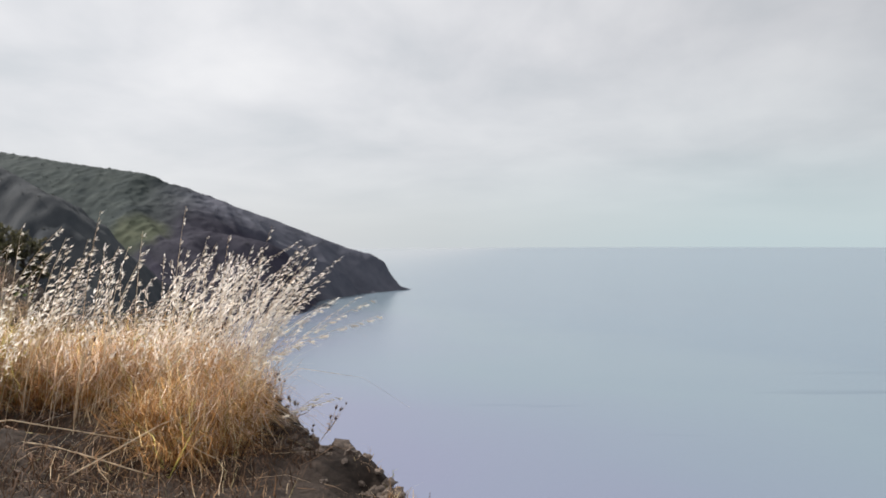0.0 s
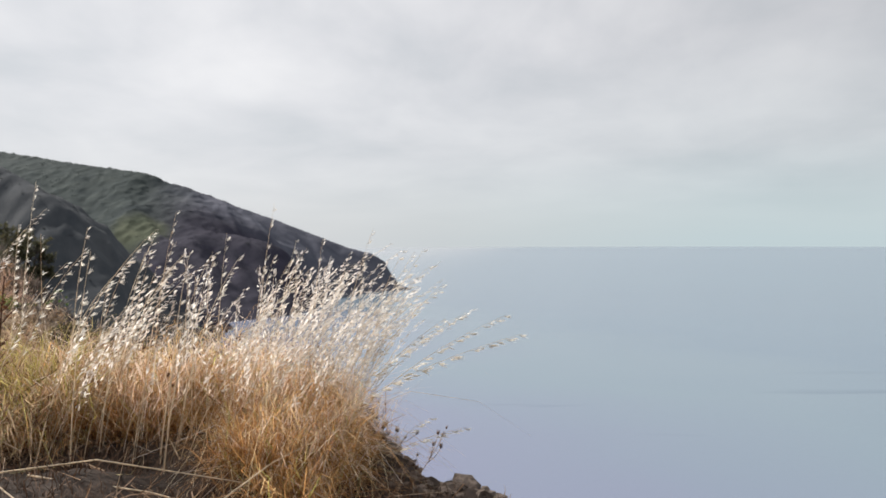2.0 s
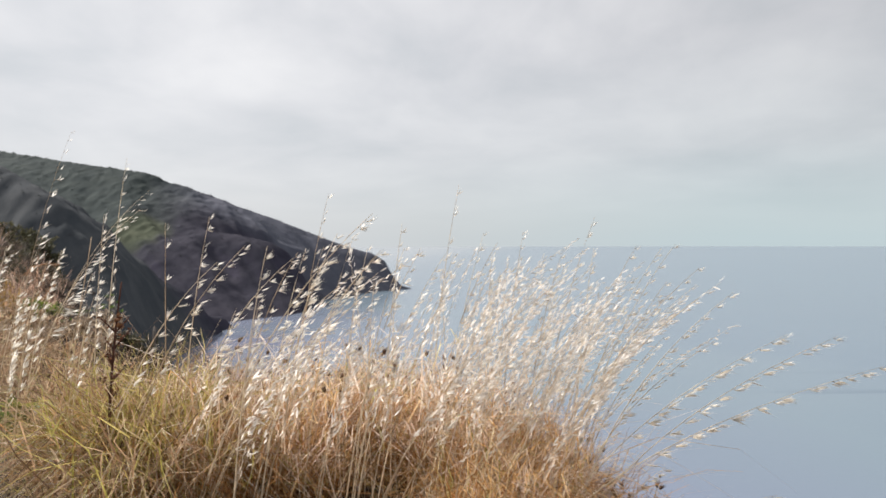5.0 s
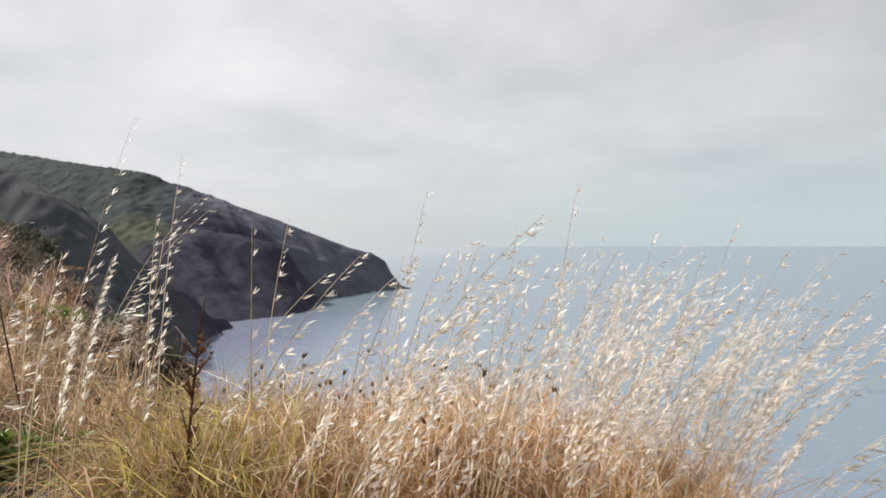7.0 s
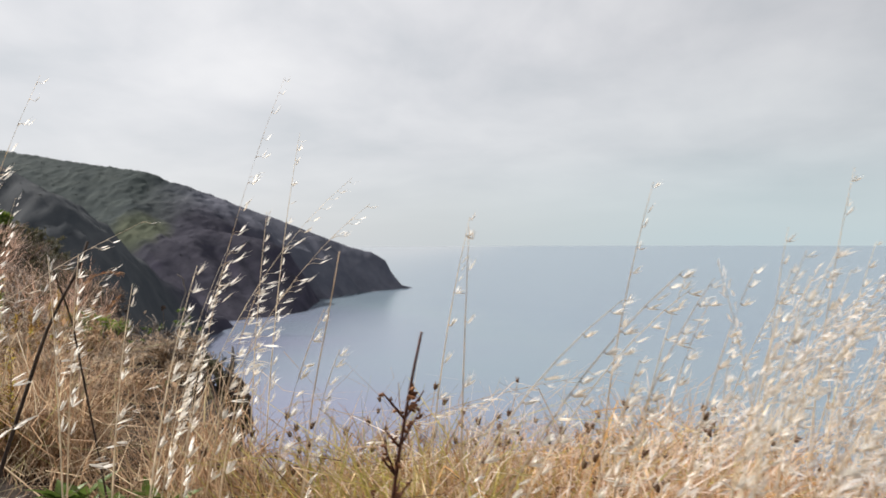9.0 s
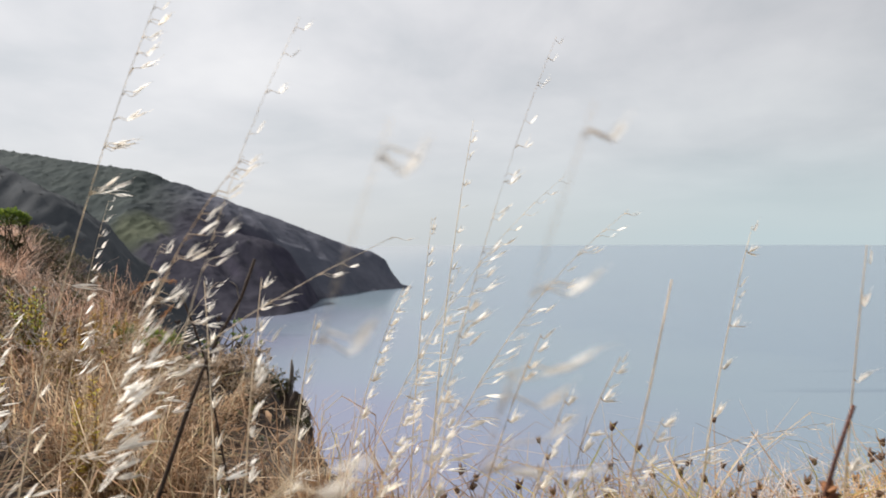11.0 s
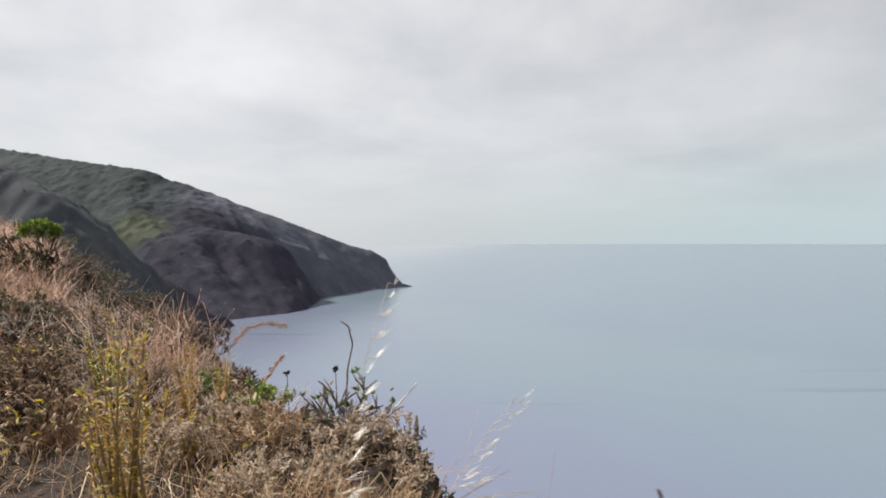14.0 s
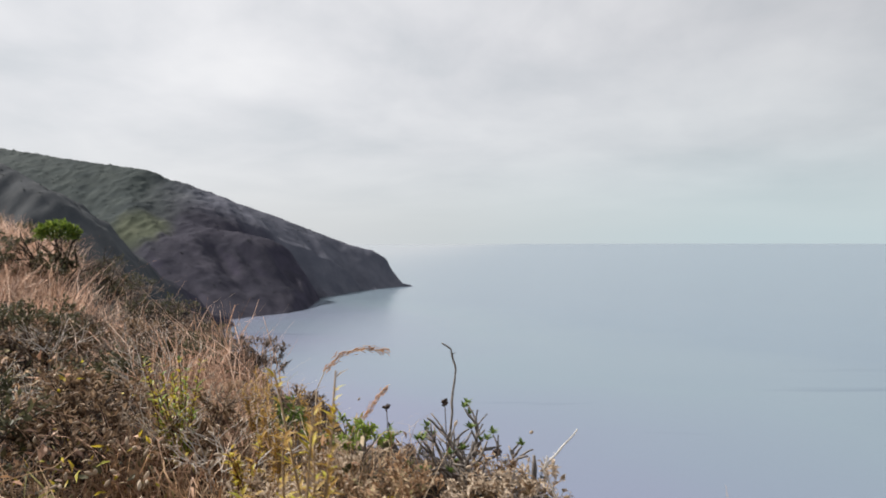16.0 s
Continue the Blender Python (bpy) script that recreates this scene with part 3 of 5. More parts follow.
def tufts(name, boxes, count, per, height, width, mat, lean, spread_r, keep, clear=0.34, steps=4, bend=0.25, tall=None, gate=-0.22, out_to=0.05, fallen=0.45):
    """Grass in clumps over a stretch of ground, kept off the way along the edge; every clump has its own lean and vigour."""
    x0, x1, y0, y1 = boxes
    cx, cy = rng.uniform(x0, x1, count * 8), rng.uniform(y0, y1, count * 8)
    n, _ = along(EDGE, cx, cy)
    r, _ = along(ROAD, cx, cy)
    ok = keep(cx, cy, n) & (np.abs(r) > clear) & (noise2(cx, cy, 3.2, 2, 1.0) > gate)
    cx, cy = cx[ok][:count], cy[ok][:count]
    m = len(cx)
    vig = rng.uniform(0.4, 1.28, m)
    if tall:
        vig *= tall(cx, cy)
    lx, ly = lean[0] + rng.normal(0, 0.42, m), lean[1] + rng.normal(0, 0.42, m)
    cl = np.repeat(np.arange(m), per)
    k = len(cl)
    ang, rad = rng.uniform(0, 2 * np.pi, k), spread_r * np.sqrt(rng.uniform(0, 1, k))
    bx, by = cx[cl] + rad * np.cos(ang), cy[cl] + rad * np.sin(ang)
    inside = along(EDGE, bx, by)[0] > out_to
    cl, ang, bx, by = cl[inside], ang[inside], bx[inside], by[inside]
    k = len(cl)
    roots = np.stack([bx, by, ground_height(bx, by) - 0.015], 1)
    h = height * vig[cl] * rng.uniform(0.25, 1.15, k)
    out = rng.uniform(0.05, 0.75, k) * h
    ang = ang + rng.normal(0, 0.9, k)
    tips = roots + np.stack([np.cos(ang) * out + lx[cl] * h, np.sin(ang) * out + ly[cl] * h, h], 1)
    # broken and drooping blades
    fall = rng.uniform(0, 1, k) < fallen
    tips[:, 2] = np.where(fall, roots[:, 2] + h * rng.uniform(0.05, 0.5, k), tips[:, 2])
    tips[:, 0] += np.where(fall, np.clip(rng.normal(0, 0.5, k), -1, 1) * h, 0)
    tips[:, 1] += np.where(fall, np.clip(rng.normal(0, 0.5, k), -1, 1) * h, 0)
    # blades over the drop have broken off
    stays = (along(EDGE, tips[:, 0], tips[:, 1])[0] > out_to - 0.04) | (rng.uniform(0, 1, k) < 0.06)
    roots, tips, fall, k = roots[stays], tips[stays], fall[stays], int(stays.sum())
    w = width * rng.uniform(0.5, 1.5, k)
    return new(name, ribbons(name, roots, tips, w, rng.uniform(-0.1, bend * 2.4, k) + np.where(fall, 0.5, 0), mat, steps))


def near_height(x, y):
    """Only low growth on the notch of the edge."""
    return np.where((x < -0.52) & (x > -1.12), 0.72, 1.0)


def scrubby(x, y, n):
    """Where twiggy scrub keeps the grass away on the bank."""
    patch = (x < -2.0) & (y > 3.05) & (y < 4.55) & ~((x > -2.4) & (y < 3.5)) & ((x + 2.15) ** 2 + (y - 3.8) ** 2 > 0.05)
    return (patch & (noise2(x, y, 2.2, 2, 5.0) < 0.06)) | ((n < 0.3) & (y > 4.1) & (y < 6.3))


front_band = lambda x, y, n: (x > -0.85) & (x < -0.02 + 0.2 * (y - 2.2)) & (n > 0.11) & (n < 0.80) & (y > 2.12 - 0.8 * np.clip(x + 0.25, 0, 0.3) + 0.05 * np.sin(11 * x))
front_low = lambda x, y, n: (x > -0.85) & (x < 0.02 + 0.2 * (y - 2.2)) & (n > 0.11) & (n < 1.0) & (y > 2.07 - 0.6 * np.clip(x + 0.25, 0, 0.3) + 0.05 * np.sin(11 * x))
rim_band = lambda a, b: (lambda x, y, n: (n > a) & (n < b))
tagged(tufts("rusty_grass", (-1.1, 0.25, 1.7, 2.7), 900, 40, 0.135, 0.0022, RUSTY, (0.02, 0), 0.055, front_low, 0.42, bend=0.2, gate=-0.4),
       "short rusty dry grass at the foot of the tufts", "grass", kind="stuff")
tagged(tufts("dry_grass", (-1.5, 0.35, 1.3, 2.8), 900, 42, 0.185, 0.0022, GOLD, (0.02, 0), 0.05, front_band, 0.42, bend=0.16, tall=near_height, gate=-0.08),
       "golden dry grass in dense tufts along the cliff edge", "grass", kind="stuff")
tagged(tufts("straw", (-1.5, 0.3, 1.3, 2.7), 620, 24, 0.165, 0.0023, STRAW, (0.05, 0), 0.07, front_band, 0.42, bend=0.4, tall=near_height, gate=-0.2),
       "pale tangled straw among golden grass", "straw", kind="stuff")
tagged(tufts("pale_straw", (-0.70, 0.06, 2.15, 2.55), 260, 26, 0.19, 0.0022, STRAW, (0.12, 0), 0.05, front_band, 0.42, bend=0.3, gate=-0.36),
       "pale peach straw standing under the oats", "straw", kind="stuff")
tagged(tufts("matted_straw", (-0.88, 0.06, 2.05, 2.55), 540, 22, 0.150, 0.0024, STRAW, (0.05, 0), 0.07, front_band, 0.42, steps=5, bend=0.55, tall=near_height, gate=-0.3, fallen=0.85),
       "pale matted straw lying over the tufts", "straw", kind="stuff")
tagged(tufts("matted_grass", (-0.88, 0.06, 2.05, 2.55), 520, 26, 0.165, 0.0024, GOLD, (0.05, 0), 0.07, front_band, 0.42, steps=5, bend=0.6, tall=near_height, gate=-0.3, fallen=0.7),
       "tangled golden grass in the tufts on the edge", "grass", kind="stuff")
tagged(tufts("green_grass", (-0.85, -0.22, 2.12, 2.52), 260, 26, 0.16, 0.0026, GREENISH, (0.05, 0), 0.05, front_band, 0.42, bend=0.16),
       "yellow-green grass between golden tufts", "grass", kind="stuff")
tagged(tufts("lime_grass", (-0.80, -0.40, 2.06, 2.26), 65, 26, 0.18, 0.0028, GREENISH, (0.05, 0), 0.05, front_band, 0.42, bend=0.3),
       "yellow-green grass in a fresh patch on the edge", "grass", kind="stuff")
tagged(tufts("rim_grass", (-2.2, 0.9, 1.2, 4.4), 220, 18, 0.06, 0.0026, BROWN, (0.1, 0.05), 0.05, rim_band(-0.06, 0.10), 0.5, bend=0.4, gate=0.05, out_to=-0.12),
       "short dry grass hanging over the broken rim", "grass", kind="stuff")
tagged(tufts("mixed_grass", (-1.7, -0.62, 1.95, 2.8), 420, 38, 0.18, 0.0026, BROWN, (0.05, 0), 0.07, lambda x, y, n: (n > 0.08) & (n < 0.9) & ~((x > -1.22) & (x < -0.80) & (y > 2.08) & (y < 2.62) & (noise2(x, y, 6.0, 2, 3.0) > -0.16)), 0.40, steps=5, bend=0.4, fallen=0.6),
       "brown and straw grass below the oats", "grass", kind="stuff")
tagged(tufts("seaside_grass", (-3.2, -1.08, 2.3, 4.6), 330, 34, 0.19, 0.0030, BROWN, (0.10, 0), 0.06, lambda x, y, n: (n > 0.08) & (n < 1.6) & ~scrubby(x, y, n), 0.42, tall=lambda x, y: np.where(y > 2.95, 0.6, 1.0)),
       "brown dry grass on the rising bank", "grass", kind="stuff")
tagged(tufts("bank_grass", (-6.5, -2.0, 3.4, 9.0), 900, 40, 0.21, 0.0040, ROSE, (0.08, 0), 0.09, lambda x, y, n: (n > 0.10) & (n < 3) & ~scrubby(x, y, n), 0.5, tall=lambda x, y: np.where(y < 4.7, 0.75, 1.0)),
       "rosy straw-coloured grass on the upper bank", "grass", kind="stuff")
tagged(tufts("rosy_grass", (-5.2, -3.2, 5.2, 7.0), 320, 40, 0.20, 0.0040, ROSE, (0.10, 0), 0.09, lambda x, y, n: (n > 0.3) & (n < 2), 0.5),
       "tall rosy dry grass below the green bush", "grass", kind="stuff")
tagged(tufts("rosy_tuft", (-2.55, -2.15, 4.05, 4.55), 38, 46, 0.24, 0.0034, ROSE, (0.05, 0), 0.08, lambda x, y, n: n > 0.06, 0.5),
       "upright rosy grass tuft on the rim of the bank", "grass", kind="stuff")
tagged(tufts("low_grass", (-1.25, 0.14, 1.70, 2.20), 50, 16, 0.07, 0.0026, BROWN, (0.1, 0), 0.06, rim_band(0.12, 1.0), 0.34),
       "low dry grass in front of the tufts", "grass", kind="stuff")
tagged(tufts("short_grass", (-4.0, 1.2, -0.5, 4.0), 520, 14, 0.06, 0.0024, BROWN, (0.1, 0), 0.10, rim_band(0.1, 3.0), 0.05),
       "short trampled dry grass and litter", "grass", kind="stuff")


# dark seed colour on this grass stands in for shade before the tufts
tagged(tufts("trampled_grass", (-1.0, 0.20, 1.53, 2.20), 420, 16, 0.055, 0.0026, DARK_SEED, (0.1, 0), 0.07, rim_band(0.06, 1.4), 0.3, bend=0.4, gate=-0.5),
       "trampled dead grass on bare soil, coloured dark for shade", "grass", kind="stuff")


def litter(count):
    """Fallen straws lying about on the soil."""
    x, y = rng.uniform(-2.4, 0.8, count), rng.uniform(0.9, 3.2, count)
    n, _ = along(EDGE, x, y)
    x, y = x[n > 0.02], y[n > 0.02]
    a, L = rng.uniform(0, 2 * np.pi, len(x)), rng.uniform(0.04, 0.22, len(x))
    x2, y2 = x + L * np.cos(a), y + L * np.sin(a)
    roots = np.stack([x, y, ground_height(x, y) + 0.008], 1)
    tips = np.stack([x2, y2, np.maximum(ground_height(x2, y2), ground_height(x, y) - 0.08) + 0.012], 1)
    return new("straw_litter", ribbons("straw_litter", roots, tips, rng.uniform(0.0015, 0.0035, len(x)), rng.uniform(0, 0.15, len(x)), BROWN, 2))


tagged(litter(1000), "fallen dry straws scattered over bare soil", "straw", kind="stuff")


# ---- wild oats ----
def spikelet_mesh(variant):
    """One hanging oat spikelet: two papery husks that gape, and a bristle; it points along +x."""
    r = random.Random(variant)
    s = Soup()
    gape = r.uniform(0.03, 0.2)
    L = 0.026
    s.leaf((0, 0, 0), (1, 0, gape), (0, r.uniform(-.5, .5), 1), L, 0.0034, r.uniform(-0.05, 0.2), 5)
    s.leaf((0, 0, 0), (1, r.uniform(-.1, .1), -gape), (0, r.uniform(-.5, .5), -1), L * r.uniform(0.85, 1.0), 0.0030, r.uniform(-0.05, 0.2), 5)
    s.tube([(0.008, 0, 0), (0.022, 0, 0.001), (0.034, 0.002, 0.005)], [0.0003, 0.00025, 0.0001], 3, False)
    return s.mesh("spikelet", OAT_ONE)


SPIKELETS = [spikelet_mesh(i) for i in range(5)]


def stem_curve(root, tip, sag, steps=14):
    """A stem that rises straight and bows over downwind towards its tip."""
    root, tip = Vector(root), Vector(tip)
    d = tip - root
    pts = []
    for i in range(steps + 1):
        t = i / steps
        out = 0.45 * t + 0.55 * t ** 2.4
        up = t + sag * 0.55 * (t - t * t) * t
        pts.append(root + Vector((d.x * out, d.y * out, d.z * up)))
    return pts


def oat(root, tip, count, seed, sag=0.3, start=0.45, side=1.0, tight=1.0, blow=0.0, stem=0.0011, group="wild oats", size=1.0, power=0.0, nodes=(), label="tall dry wild oat stalk with pale hanging spikelets"):
    """A single oat stalk: a stem and its hanging spikelets, blown to one side in loose clusters."""
    r = random.Random(seed)
    root = Vector(root)
    ob = thing("wild_oat", label, "wild oat", group, root)
    pts = [p - root for p in stem_curve(root, tip, sag)]
    s = Soup()
    n = len(pts)
    s.tube(pts, [stem * (1.25 - 1.0 * i / (n - 1)) for i in range(n)], 5)
    hung = []
    t = start
    nodes = list(nodes)
    while len(hung) < count:
        bunch = min(r.choice((1, 1, 2, 2, 3) if blow else (1, 2, 3, 4, 5)), count - len(hung))
        t, bunch = nodes.pop(0) if nodes else (0, bunch)
        t = t or min(start + (1 - start) * ((len(hung) + 0.7 * bunch) / count) ** (power or (1.25 if blow else 0.85)) + r.uniform(-0.015, 0.015), 0.995)
        i = min(int(t * (n - 1)), n - 2)
        p = pts[i].lerp(pts[i + 1], t * (n - 1) - i)
        axis = (pts[i + 1] - pts[i]).normalized()
        for k in range(bunch):
            rel = (t - start) / (1 - start)
            reach = r.uniform(0.004, 0.018) * (1 + 0.9 * blow) * (1.25 - 0.9 * (t - start) / (1 - start)) * size * tight
            w = (axis * r.uniform(0.2, 0.9) + Vector((side * r.uniform(0.1, 0.9), r.uniform(-0.5, 0.5), r.uniform(-0.15, 0.35)))).normalized()
            end = p + w * reach + Vector((side * 0.003, 0, -0.003))
            s.tube([p, p + w * reach * 0.6, end], [0.00028, 0.0002, 0.00014], 3, False)
            down = axis * (r.uniform(0.0, 0.7) + 1.2 * (1 - tight) + 2.0 * blow * rel * rel) + Vector((side * (r.uniform(0.15, 0.9) + 0.15 * blow), r.uniform(-0.45, 0.45), r.uniform(-0.75, 0.1) * (1 - 0.45 * blow)))
            hung.append((end, down, 1.08 - (0.4 + 0.25 * blow) * rel))
    part("stem", s.mesh("stem", OAT_STEM), ob)
    for end, down, big in hung:
        o = part("spikelet", SPIKELETS[r.randrange(5)], ob)
        q = down.to_track_quat("X", "Z").to_matrix().to_4x4() @ pose(0, 0, 0, r.uniform(0, 360))
        k = r.uniform(0.75, 1.1) * size * big
        o.matrix_local = Matrix.Translation(end) @ q @ Matrix.Diagonal((k, k, k, 1))
    return ob


def oat_field(name, places, label):
    """Many oats at a distance as one mesh of stems and spikelets."""
    s, h = Soup(), Soup()
    for x, y, H, lx, ly in places:
        z = gz(x, y)
        pts = stem_curve((x, y, z - 0.01), (x + lx * H, y + ly * H, z + H), random.uniform(0.1, 0.5), 7)
        s.tube(pts, [0.0011 - 0.0008 * i / 7 for i in range(8)], 3, False)
        m = random.randint(30, 44)
        for k in range(m):
            t = 0.52 + 0.48 * (k + random.random()) / m
            i = min(int(t * 7), 6)
            p = pts[i].lerp(pts[i + 1], t * 7 - i)
            ax = (pts[i + 1] - pts[i]).normalized()
            e = p + Vector((random.uniform(-0.005, 0.008), random.uniform(-0.006, 0.006), random.uniform(-0.006, 0.006))) * (1.6 - t)
            h.leaf(e, ax * random.uniform(0.3, 1.3) + Vector((random.uniform(-0.25, 0.5), random.uniform(-.35, .35), random.uniform(-.5, .2))), (random.gauss(0, 1), random.gauss(0, 1), random.gauss(0, 1)), random.uniform(0.008, 0.014), random.uniform(0.0020, 0.0032), 0.1, 3)
    ob = new(name, s.mesh(name, OAT_STEM))
    tagged(ob, label, "wild oat", kind="stuff")
    part("spikelets", h.mesh("spikelets", OAT, False), ob)["kind"] = "stuff"
    return ob

# ---- the stand of oats on the edge ----
random.seed(11)
spots = []
clumps = [(random.uniform(-0.31, 0.09), random.uniform(2.03, 2.5), random.gauss(0.16, 0.10)) for _ in range(16)] + [(random.uniform(-0.58, -0.24), random.uniform(1.93, 2.15), random.gauss(0.28, 0.14)) for _ in range(9)]
clumps += [(-0.66, 2.02, 0.3), (-0.62, 1.96, 0.35)]
while len(spots) < 64:
    bx, by, bl = random.choice(clumps)
    x, y = bx + random.gauss(0, 0.045), by + random.gauss(0, 0.045)
    if random.random() < 0.15:
        x, y, bl = random.uniform(-1.25, 0.09), random.uniform(1.98, 2.6), 0.2
    n = float(along(EDGE, np.array([x]), np.array([y]))[0][0])
    r = abs(float(along(ROAD, np.array([x]), np.array([y]))[0][0]))
    low = -1.15 < x < -0.62
    if 0.05 < n < 0.62 and r > 0.42 and x < 0.0 + 0.2 * (y - 2.2) and not (y > 2.2 and x < -0.30):
        spots.append((x, y, random.uniform(0.18, 0.30 if low else 0.42), bl + random.gauss(0, 0.10) + (0.12 if y < 2.12 else 0), random.gauss(0, 0.12)))
oat_field("oat_stand", spots, "stand of dry wild oats with pale spikelets in dry grass")
spots = []
while len(spots) < 60:
    x, y = random.gauss(-0.09, 0.13), random.uniform(2.08, 2.5)
    n = float(along(EDGE, np.array([x]), np.array([y]))[0][0])
    if 0.06 < n < 0.45 and -0.30 < x < -0.01 + 0.2 * (y - 2.2):
        spots.append((x, y, random.uniform(0.28, 0.42), random.gauss(0.48, 0.18), random.gauss(0, 0.12)))
oat_field("seaward_oats", spots, "dense windblown wild oats leaning over the cliff edge")

oat_seed = 100


def stand(x, y, tx, ty, tz, count, sag):
    """An oat of the stand, rooted at x, y with its tip at tx, ty, tz."""
    global oat_seed
    oat_seed += 1
    count = int(count * (1.1 if x > -0.31 else 1.0))
    oat((x, y, gz(x, y) - 0.01), (tx, ty, tz), count, oat_seed, sag, group="oats of the stand on the edge", size=0.58, side=0.6, tight=0.32 if x > -0.31 or x < -0.75 else 0.45,
        label="dry wild oat with pale spikelets rising from golden grass")


def outer(x, y, tx, ty, tz, count, sag):
    """An oat that leans far out over the edge, heavy with spikelets towards its tip."""
    global oat_seed
    oat_seed += 1
    oat((x, y, gz(x, y) - 0.01), (tx, ty, tz), count, oat_seed, sag, start=0.52, group="oats leaning over the edge", size=0.72, side=0.7, tight=0.45, power=0.7, stem=0.0009,
        label="dry wild oat leaning far out over the cliff edge")


def near(x, y, tx, ty, tz, count, sag, size=0.88, tight=1.0, start=0.46):
    """An oat beside the way, taller, with large pale spikelets."""
    global oat_seed
    oat_seed += 1
    oat((x, y, gz(x, y) - 0.01), (tx, ty, tz), count, oat_seed, sag, start=start, group="tall oats beside the way", stem=0.0009 * size, size=1.08 * size, tight=tight, blow=1.0,
        label="tall dry wild oat with large pale papery spikelets")


def column(x, y, tx, ty, tz, count, sag):
    """An oat with a long narrow head, its spikelets close along the stem."""
    global oat_seed
    oat_seed += 1
    oat((x, y, gz(x, y) - 0.01), (tx, ty, tz), count, oat_seed, sag, start=0.42, group="narrow-headed oats", stem=0.0008, size=0.62, side=0.5, tight=0.4,
        label="dry wild oat with a long narrow pale head")


stand(-0.50, 2.28, -0.425, 2.270, 1.015, 26, 0.05)
stand(-0.25, 2.28, -0.190, 2.270, 1.030, 28, 0.05)
stand(-0.12, 2.28, -0.074, 2.270, 0.946, 26, 0.05)
stand(-0.06, 2.26, 0.050, 2.250, 0.970, 28, 0.05)
stand(-0.02, 2.22, 0.150, 2.200, 0.915, 28, 0.10)
stand(-0.70, 2.28, -0.640, 2.270, 0.975, 26, 0.05)
stand(-0.33, 2.24, -0.290, 2.230, 0.960, 28, 0.05)
stand(-0.44, 2.11, -0.354, 2.088, 0.938, 30, 0.10)
stand(-0.22, 2.31, -0.144, 2.298, 0.943, 33, 0.05)
stand(-0.08, 2.27, -0.006, 2.248, 0.913, 37, 0.30)
stand(-0.03, 2.27, 0.124, 2.248, 0.920, 33, 0.05)
stand(-0.01, 2.22, 0.173, 2.198, 0.922, 33, 0.15)
stand(-0.00, 2.22, 0.035, 2.198, 0.915, 37, 0.10)
stand(-0.40, 2.15, -0.339, 2.138, 0.919, 25, 0.10)
stand(-0.50, 1.96, -0.441, 1.938, 0.925, 25, 0.10)
stand(-0.25, 2.31, -0.118, 2.298, 0.926, 25, 0.20)
stand(-0.51, 2.15, -0.437, 2.138, 0.919, 25, 0.20)
stand(0.00, 2.22, 0.158, 2.198, 0.858, 30, 0.10)
stand(-0.37, 2.15, -0.281, 2.138, 0.918, 22, 0.20)
stand(-0.09, 2.22, -0.012, 2.198, 0.893, 33, 0.20)
stand(-0.15, 2.27, -0.132, 2.248, 0.911, 33, 0.20)
outer(-0.06, 2.06, 0.345, 2.040, 0.790, 60, 0.20)
outer(-0.13, 2.01, 0.367, 1.978, 0.760, 90, 0.25)
outer(-0.09, 2.06, 0.262, 2.019, 0.797, 64, 0.15)
outer(0.09, 2.24, 0.186, 2.278, 0.510, 20, 0.90)
outer(0.01, 2.07, 0.263, 2.048, 0.558, 38, 0.50)
stand(-0.05, 2.22, 0.212, 2.198, 0.829, 33, 0.30)
stand(-0.03, 2.16, 0.221, 2.148, 0.768, 33, 0.30)
stand(-0.07, 2.22, 0.095, 2.198, 0.851, 37, 0.20)
stand(-0.33, 2.05, -0.069, 2.028, 0.861, 62, 0.15)
stand(-0.31, 2.03, -0.074, 2.008, 0.800, 56, 0.20)
stand(-0.23, 2.06, 0.001, 2.043, 0.755, 50, 0.25)
stand(-0.02, 2.14, 0.216, 2.083, 0.850, 50, 0.20)
stand(-0.06, 2.16, 0.186, 2.133, 0.885, 50, 0.20)
stand(-0.05, 2.18, 0.156, 2.163, 0.820, 50, 0.30)
stand(-0.01, 2.18, 0.141, 2.163, 0.770, 46, 0.30)
stand(-0.11, 2.27, -0.028, 2.248, 0.849, 37, 0.20)
stand(-0.17, 2.31, -0.114, 2.298, 0.870, 37, 0.30)
stand(-0.27, 2.31, -0.198, 2.298, 0.907, 37, 0.30)
stand(-0.37, 2.05, -0.251, 2.038, 0.920, 33, 0.35)
stand(-0.48, 2.11, -0.399, 2.088, 0.922, 33, 0.20)
stand(-0.49, 2.05, -0.308, 2.038, 0.917, 30, 0.40)
stand(-0.00, 2.16, 0.080, 2.148, 0.782, 33, 0.30)
stand(-0.09, 2.22, 0.039, 2.198, 0.798, 33, 0.30)
oat((-0.965, 2.455, gz(-0.965, 2.455) - 0.01), (-0.930, 2.450, 0.990), 72, 77, 0.0, start=0.28, tight=0.36, side=0.6, group="oats of the stand on the edge", size=0.58,
    label="upright dry oat with a dense pale head")
oat((-0.945, 2.455, gz(-0.945, 2.455) - 0.01), (-0.880, 2.448, 1.105), 58, 79, 0.0, start=0.36, tight=0.36, side=0.6, power=1.2, group="oats of the stand on the edge", size=0.56,
    label="tallest upright dry oat with a long pale head")
stand(-0.66, 2.13, -0.648, 2.111, 0.960, 9, 0.00)
stand(-0.70, 2.04, -0.492, 2.01, 0.925, 52, 0.35)
stand(-0.74, 2.05, -0.535, 2.02, 0.902, 40, 0.45)
stand(-0.55, 1.93, -0.304, 1.907, 0.964, 58, 0.35)
stand(-0.66, 2.12, -0.448, 2.10, 0.905, 44, 0.45)
